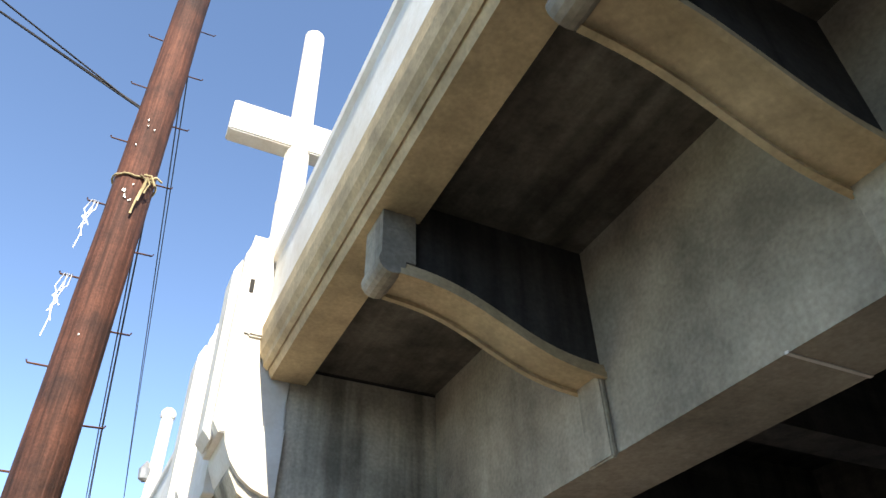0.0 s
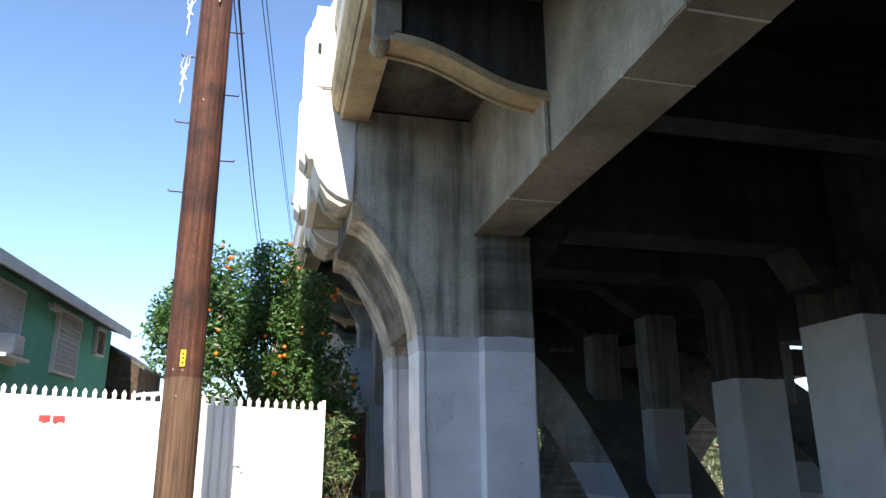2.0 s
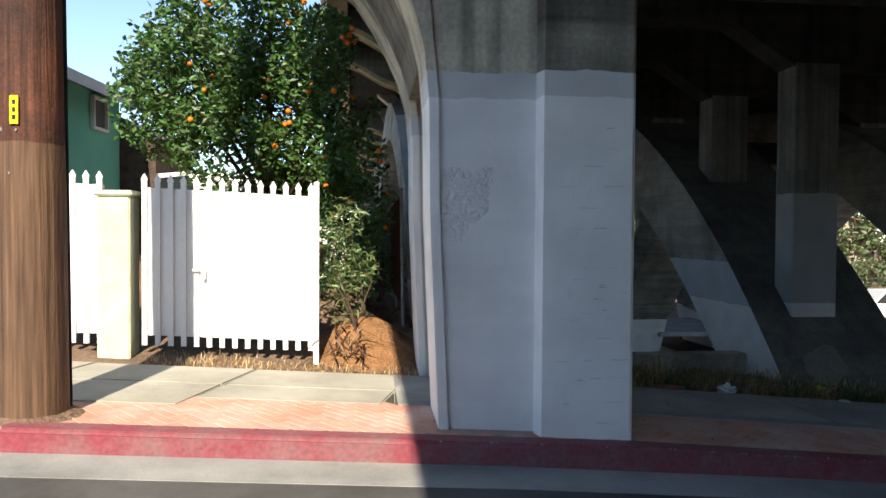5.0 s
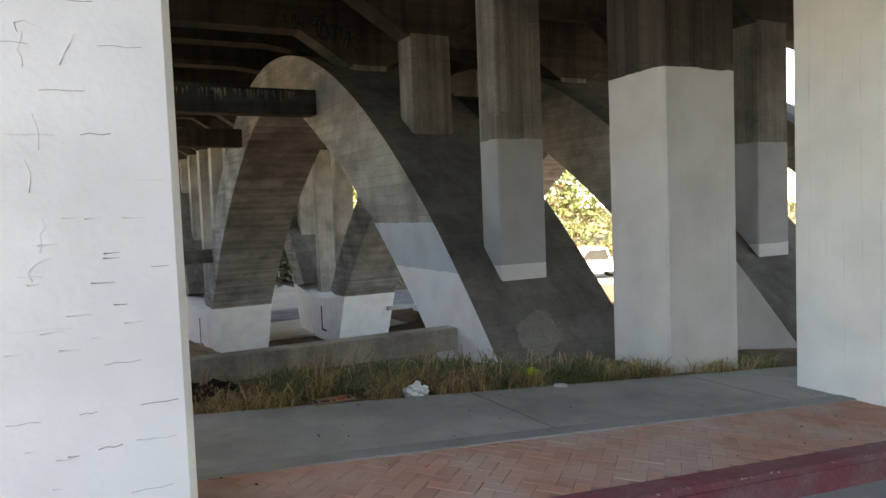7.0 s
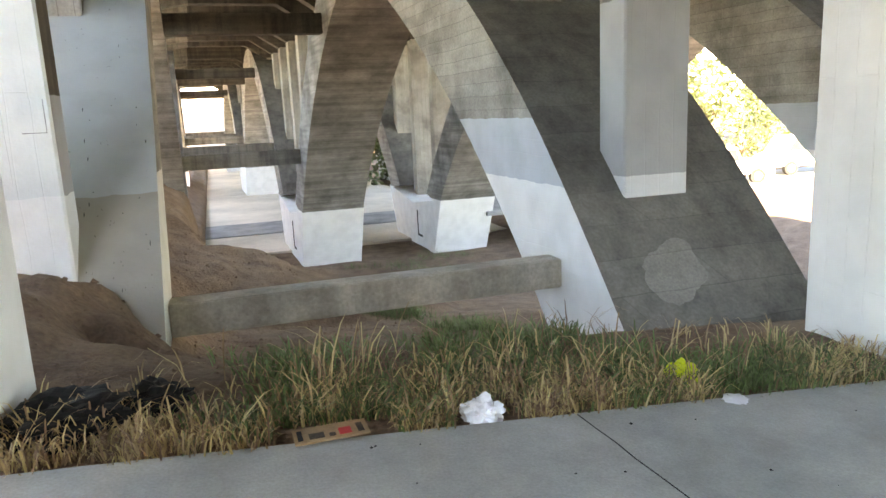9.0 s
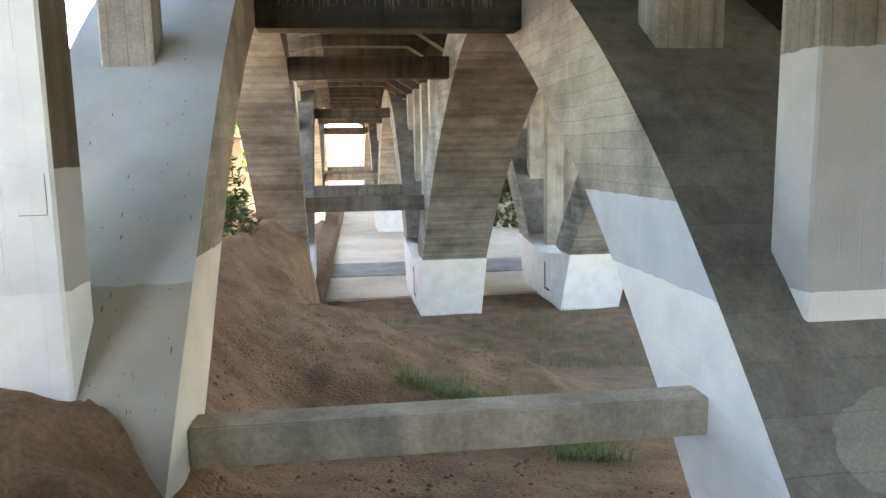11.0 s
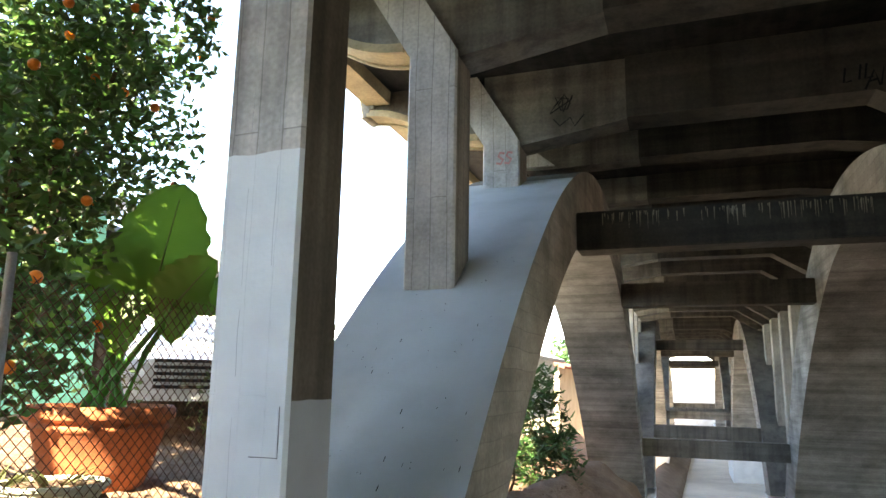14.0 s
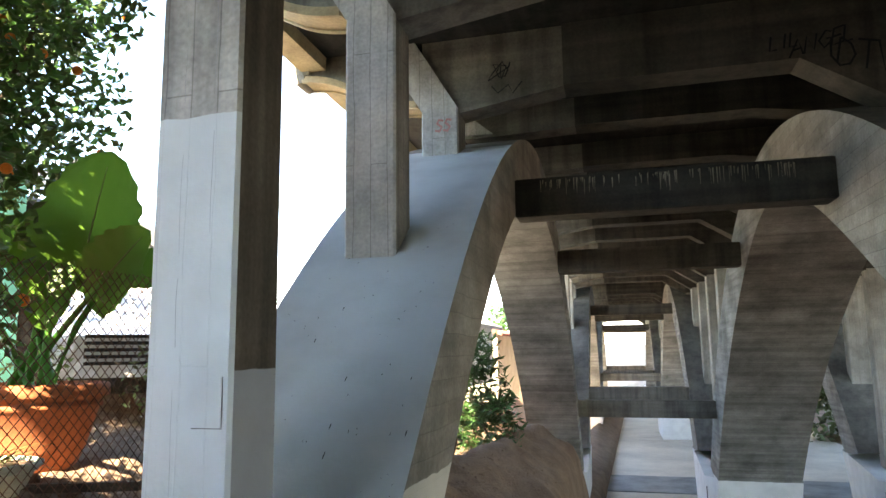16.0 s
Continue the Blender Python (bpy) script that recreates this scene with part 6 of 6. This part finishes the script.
# lifted flakes of paint on the pilaster
rnd = random.Random(33)
pe = empty("paint_flakes", "curled flakes and nicks of white paint on the pier", "paint flakes", at=(2.6, 5.2, 1))
for i in range(30):
    z = 0.1 + 2.3 * rnd.random() ** 1.6
    x = rnd.uniform(2.36, 2.80)
    L = rnd.uniform(0.015, 0.075)
    a = rnd.uniform(-0.08, 0.08)
    bm = bmesh.new()
    tube(bm, [(x, 5.197, z), (x + L * 0.5 * math.cos(a), 5.192, z + L * 0.5 * math.sin(a)), (x + L * math.cos(a) + 0.01, 5.196, z + L * math.sin(a))], 0.0025, 5, 0.001)
    hold(part("flake", bm, M_steel if i % 5 == 0 else M_patch), pe)
for i in range(7):
    x, z = 2.46 + 0.14 * rnd.random(), rnd.uniform(1.05, 1.95)
    pts, a = [], rnd.uniform(1.1, 2.0)
    for k in range(5):
        pts.append((x, 5.1985, z))
        x, z = x + 0.03 * math.cos(a), z + 0.03 * math.sin(a)
        a += rnd.gauss(0, 0.5)
    bm = bmesh.new()
    tube(bm, pts, 0.0028, 6, 0.001)
    hold(part("plaster_ridge", bm, M_fence), pe)
# board joints on the pilaster
z = 0.12
while z < 2.4:
    x = 2.34 + rnd.uniform(0, 0.1)
    while x < 2.86:
        w = rnd.uniform(0.04, 0.2)
        if rnd.random() < (0.75 if z < 1.1 else 0.35):
            inlay("board_joint", [(min(x + w * i / 3, 2.90), z + 0.02 * (x - 2.4) + 0.003 * math.sin(i * 3 + x * 9)) for i in range(4)], rnd.uniform(0.0015, 0.0035), "y", 5.1975, M_patch if rnd.random() < 0.4 else M_steel, "thin dark board joint across the pier", "joint", 0.004)
        x += w + rnd.uniform(0.02, 0.15)
    z += rnd.uniform(0.13, 0.19)

# painted-over hatch cover on the garden column
bm = bmesh.new()
box(bm, 2.375, 2.548, 10.932, 10.9395, 1.145, 1.405, 0.0025)
tagged(part("hatch_cover", bm, M_colA), "small flat hatch cover painted over on the column", "hatch")
inlay("hatch_shadow_gap", [(2.376, 1.160), (2.374, 1.142), (2.44, 1.144), (2.549, 1.143), (2.550, 1.25), (2.549, 1.407)], 0.005, "y", 10.9365, M_dark, "thin gap beside the hatch cover", "hatch")


def scrawl(name, strokes, ox, oz, sc, axis, at, width, material, label, slant=0.15):
    e = empty(name, label, "graffiti", at=(ox, at if axis == "y" else 0, oz))
    for st in strokes:
        pts = [(ox + sc * (px + slant * pz), oz + sc * pz) for px, pz in st]
        o = inlay("stroke", pts, width, axis, at, material, "", "")
        hold(o, e)
    return e


L_ = [[(0, 1), (0, 0), (0.45, 0.02)]]
I_ = [[(0.25, 1), (0.25, 0)]]
A_ = [[(0, 0), (0.35, 1), (0.7, 0)], [(0.12, 0.4), (0.6, 0.42)]]
N_ = [[(0, 0), (0.05, 1), (0.5, 0.05), (0.55, 1)]]
G_ = [[(0.6, 0.85), (0.3, 1), (0, 0.5), (0.3, 0), (0.6, 0.25), (0.6, 0.5), (0.35, 0.5)]]
S_ = [[(0.6, 0.9), (0.2, 1), (0.1, 0.7), (0.55, 0.35), (0.4, 0), (0, 0.1)]]
T_ = [[(0, 1), (0.7, 1.02)], [(0.35, 1), (0.32, 0)]]
K_ = [[(0, 1), (0, 0)], [(0.55, 1), (0, 0.5), (0.6, 0)]]


def word(letters, x):
    out = []
    for g, w in letters:
        out += [[(px + x, pz) for px, pz in st] for st in g]
        x += w
    return out


def falling(strokes, k):
    return [[(px, pz - k * px) for px, pz in st] for st in strokes]


GY = 16.381
E_ = [[(0.55, 1), (0.05, 0.95), (0, 0), (0.6, 0.05)], [(0.03, 0.5), (0.45, 0.52)]]
V_ = [[(0, 1), (0.25, 0), (0.5, 1.05)]]
D_ = [[(0.25, 1), (0.2, 0.1)], [(-0.05, 0.75), (0, 0.3), (0.3, 0), (0.6, 0.1), (0.75, 0.45), (0.6, 0.8), (0.25, 1)]]
scrawl("graffiti", falling(word(((L_, 0.62), (I_, 0.58), (L_, 0.8)), 0), -0.12), 6.33, 5.04, 0.18, "y", GY, 0.024, M_spray, "small black sprayed letters on the dark beam")


scrawl("graffiti", falling(word(((A_, 0.75), (N_, 0.7), (G_, 0.66), (E_, 0.6), (L_, 0.5)), 0), -0.22), 6.54, 4.93, 0.21, "y", GY, 0.024, M_spray, "black sprayed scrawl on the dark beam")
scrawl("graffiti", falling(word(((D_, 0.8), (T_, 0.65), (V_, 0.6), (K_, 0.8)), 0), 0.25), 6.97, 4.80, 0.34, "y", GY, 0.026, M_spray, "larger black sprayed scrawl beneath the first word")
scrawl("graffiti", [[(0.1 * math.cos(a * 0.9) * (1 + 0.2 * (a % 3)) + 0.11 * (a % 5), 0.25 * math.sin(a * 1.7) + 0.3) for a in range(14)], [(0, -0.1), (0.2, -0.3), (0.45, -0.1), (0.6, -0.35), (0.8, -0.05)]], 2.95, 5.05, 0.5, "y", GY, 0.018, M_spray, "small faint black scrawl on the beam")
scrawl("graffiti", word(((S_, 0.7), (S_, 0.7)), 0), 2.16, 4.45, 0.16, "y", 16.376, 0.03, M_pink, "faded red sprayed mark on the column")


# added dark hedge, standing in for the deck's shade at the yard's side
for i in range(9):
    x, y, r = 1.12 + 0.06 * (i % 3), 13.2 + i * 0.9, 0.5
    z = land(x, y)
    tree("hedge_bush", (x, y, z), 0.4, [((x, y, z + 0.55), 0.5), ((x - 0.1, y + 0.2, z + 1.15), 0.42)], "added dark hedge bush standing in for shade along the wire fence", M_leaf3, 0.12, 900, 130 + i, 0.03, "bush", group="hedge by the wire fence", long=3)
tree("vine_bush", (0.85, 8.7, 0.2), 0.5, [((0.72, 8.6, 1.0), 0.35), ((0.80, 8.9, 1.6), 0.35), ((0.85, 9.3, 1.2), 0.42), ((0.95, 9.5, 2.0), 0.38), ((0.7, 9.6, 0.8), 0.4)], "dark straggling vine bush between fence and bridge", M_leaf3, 0.10, 1500, 150, 0.02, "bush", long=3.5)

# seams of the formwork on the garden column
rnd = random.Random(52)
for k, x in enumerate((2.25, 2.44)):
    z = 0.75
    while z < 4.3:
        h = rnd.uniform(0.15, 0.6)
        if not (k and 1.0 < z + h and z < 1.45):
            inlay("form_seam", [(x + 0.004 * math.sin(i * 1.7 + k + z), z + h * i / 3) for i in range(4)], rnd.uniform(0.0015, 0.003), "y", 10.9372, M_steel, "thin upright formwork seam on the column", "joint")
        z += h + rnd.uniform(0.02, 0.3)
# lime drips down the face of the high strut
V, F = [], []
for i in range(90):
    x = 3.6 + 3.2 * rnd.random()
    h, w = rnd.uniform(0.03, 0.22), rnd.uniform(0.003, 0.010)
    z1 = 3.81 - 0.05 * rnd.random() ** 2
    k = len(V)
    xx = x - 0.027 * (16.9 - 12)
    V += [(xx - w, 16.897, z1), (xx + w, 16.897, z1), (xx + w * 0.3, 16.897, z1 - h), (xx - w * 0.3, 16.897, z1 - h)]
    F.append((k, k + 1, k + 2, k + 3))
tagged(from_lists("lime_drips", V, F, M_conc), "pale lime drips down the dark strut", "stain", kind="stuff")
# small pits in the painted back of the outer rib
rnd = random.Random(51)
V, F = [], []
for i in range(150):
    x, d = rnd.uniform(1.85, 3.2), -9.6 + 3.2 * rnd.random() ** 1.7
    y = CROWN + d
    sl = -2 * 0.0575 * d
    z = 5.10 - 0.0575 * d * d + 0.003
    r = rnd.uniform(0.002, 0.008)
    k = len(V)
    for a in range(5):
        px, py = r * math.cos(a * 1.257) * 0.6, r * math.sin(a * 1.257) * (1 + 2 * (i % 4 == 0))
        V.append((x + px - 0.027 * max(0, y - 12), y + py, z + py * sl))
    F.append(tuple(range(k, k + 5)))
tagged(from_lists("pits", V, F, M_dark), "small dark pits in the painted rib", "pits", kind="stuff")
# pale worn patch on the back of the inner rib, ragged at its edge
V, F = [(8.0, CROWN - 10.2, 5.1 - 0.0537 * 10.2 ** 2 + 0.006)], []
for a in range(40):
    t = a * math.pi / 20
    q = 1 + 0.5 * noise.noise((0.9 * math.cos(t), 0.9 * math.sin(t), 4)) + 0.10 * noise.noise((9 * math.cos(t), 9 * math.sin(t), 6))
    x, d = 8.0 + 0.36 * q * math.cos(t), -10.2 + 0.22 * q * math.sin(t)
    V.append((x, CROWN + d, 5.1 - 0.0537 * d * d + 0.006))
    F.append((0, a + 1, (a + 1) % 40 + 1))
M_worn = planks(mat("worn pale concrete", (0.31, 0.29, 0.25), 0.95, 0.3, 3.0, 40, 0.3, (0.25, 0.23, 0.20)), False, 0.3, 2.5, 0.1, 0.2)
tagged(from_lists("worn_patch", V, F, M_worn), "pale worn patch on the back of the rib", "wall patch")
# trees that close the view to the side of the valley
for i, (x, y, h) in enumerate(((15, 60, 9), (19, 58, 10), (23, 63, 11), (27.5, 60, 10), (32, 64, 11), (36, 58, 9), (12, 66, 8), (44, 60, 11), (51, 56, 10))):
    z = land(x, y)
    tree("tree", (x, y, z), h * 0.3, [((x, y, z + h * 0.55), h * 0.3), ((x - h * 0.28, y, z + h * 0.4), h * 0.26), ((x + h * 0.28, y, z + h * 0.45), h * 0.26), ((x, y, z + h * 0.8), h * 0.22), ((x + h * 0.1, y - 1, z + h * 0.25), h * 0.24)], "broad green tree across the valley", M_bush, 0.6, 75, 200 + i, 0.2, "tree", group="valley trees")

# ---------------- herringbone pavers, last ----------------
# laid at 45 degrees to the kerb; the stretch that the walker passes is laid of single bricks, the rest joined
BW = 0.085
GAP = 0.003


def brick_mesh(name, nx_, ny_):
    bm = bmesh.new()
    box(bm, GAP / 2, nx_ * BW - GAP / 2, GAP / 2, ny_ * BW - GAP / 2, -0.03, 0.0, 0.0)
    bmesh.ops.bevel(bm, geom=[e for e in bm.edges if all(v.co.z > -0.01 for v in e.verts)], offset=0.003, segments=1, affect="EDGES")
    return mesh_of(name, bm, M_paver)


M_paver = bpy.data.materials.new("red concrete paver")
M_paver.use_nodes = True
N, L = M_paver.node_tree.nodes, M_paver.node_tree.links
bsdf = N["Principled BSDF"]
info = N.new("ShaderNodeObjectInfo")
geo = N.new("ShaderNodeNewGeometry")
pos = N.new("ShaderNodeTexNoise")
pos.inputs["Scale"].default_value, pos.inputs["Detail"].default_value = 2.2, 6
L.new(geo.outputs["Position"], pos.inputs["Vector"])
fine_n = N.new("ShaderNodeTexNoise")
fine_n.inputs["Scale"].default_value, fine_n.inputs["Detail"].default_value = 70, 4
L.new(geo.outputs["Position"], fine_n.inputs["Vector"])
add1 = N.new("ShaderNodeMath")
add1.operation = "ADD"
L.new(info.outputs["Random"], add1.inputs[0])
L.new(geo.outputs["Random Per Island"], add1.inputs[1])
frac = N.new("ShaderNodeMath")
frac.operation = "FRACT"
L.new(add1.outputs[0], frac.inputs[0])
cr = N.new("ShaderNodeValToRGB")
cr.color_ramp.elements[0].color, cr.color_ramp.elements[1].color = (0.41, 0.195, 0.14, 1), (0.54, 0.27, 0.19, 1)
L.new(frac.outputs[0], cr.inputs["Fac"])
dust = N.new("ShaderNodeMix")
dust.data_type = "RGBA"
dust.inputs["B"].default_value = (0.50, 0.385, 0.335, 1)
dr = N.new("ShaderNodeMapRange")
dr.inputs["From Min"].default_value, dr.inputs["From Max"].default_value = 0.36, 0.66
dr.inputs["To Max"].default_value = 0.75
L.new(pos.outputs["Fac"], dr.inputs["Value"])
L.new(dr.outputs["Result"], dust.inputs["Factor"])
L.new(cr.outputs["Color"], dust.inputs["A"])
L.new(dust.outputs["Result"], bsdf.inputs["Base Color"])
bsdf.inputs["Roughness"].default_value = 0.9
bmp = N.new("ShaderNodeBump")
bmp.inputs["Strength"].default_value, bmp.inputs["Distance"].default_value = 0.3, 0.004
L.new(fine_n.outputs["Fac"], bmp.inputs["Height"])
L.new(bmp.outputs["Normal"], bsdf.inputs["Normal"])

lying, standing = brick_mesh("brick", 2, 1), brick_mesh("brick", 1, 2)
bed = bpy.data.objects["brick_bed"]
turn = Matrix.Rotation(math.pi / 4, 4, "Z")
tilt = Matrix.Rotation(-math.atan(SLOPE), 4, "Y")
rnd = random.Random(77)
jv, jf = [], []
for i in range(-95, 145):
    for j in range(-145, 100):
        c = (i - j) % 4
        if c not in (0, 3):
            continue
        me, w, h = (lying, 2, 1) if c == 0 else (standing, 1, 2)
        mid = turn @ Vector(((i + w / 2) * BW, (j + h / 2) * BW, 0))
        x, y = mid.x + 3.0, mid.y + 5.58
        if not (-1.30 < x < 11.5 and 5.135 < y < (6.05 if x > -0.5 else 5.8)):
            continue
        if 1.5 < x < 2.92 and y > 5.22:
            continue
        if 8.14 < x < 8.9 and y > 5.25:
            continue
        org = turn @ Vector((i * BW, j * BW, 0))
        m = Matrix.Translation((org.x + 3.0, org.y + 5.58, street(org.x + 3.0) - 0.005 + rnd.uniform(-0.0025, 0.0025))) @ tilt @ turn
        if 2.95 < x < 4.6:
            o = new("brick", me)
            o.matrix_world = m
            o.parent = bed
        else:
            k = len(jv)
            jv += [tuple(m @ v.co) for v in me.vertices]
            jf += [tuple(k + q for q in p.vertices) for p in me.polygons]
rest = from_lists("brick_rest", jv, jf, M_paver, bed)
rest["kind"] = "stuff"
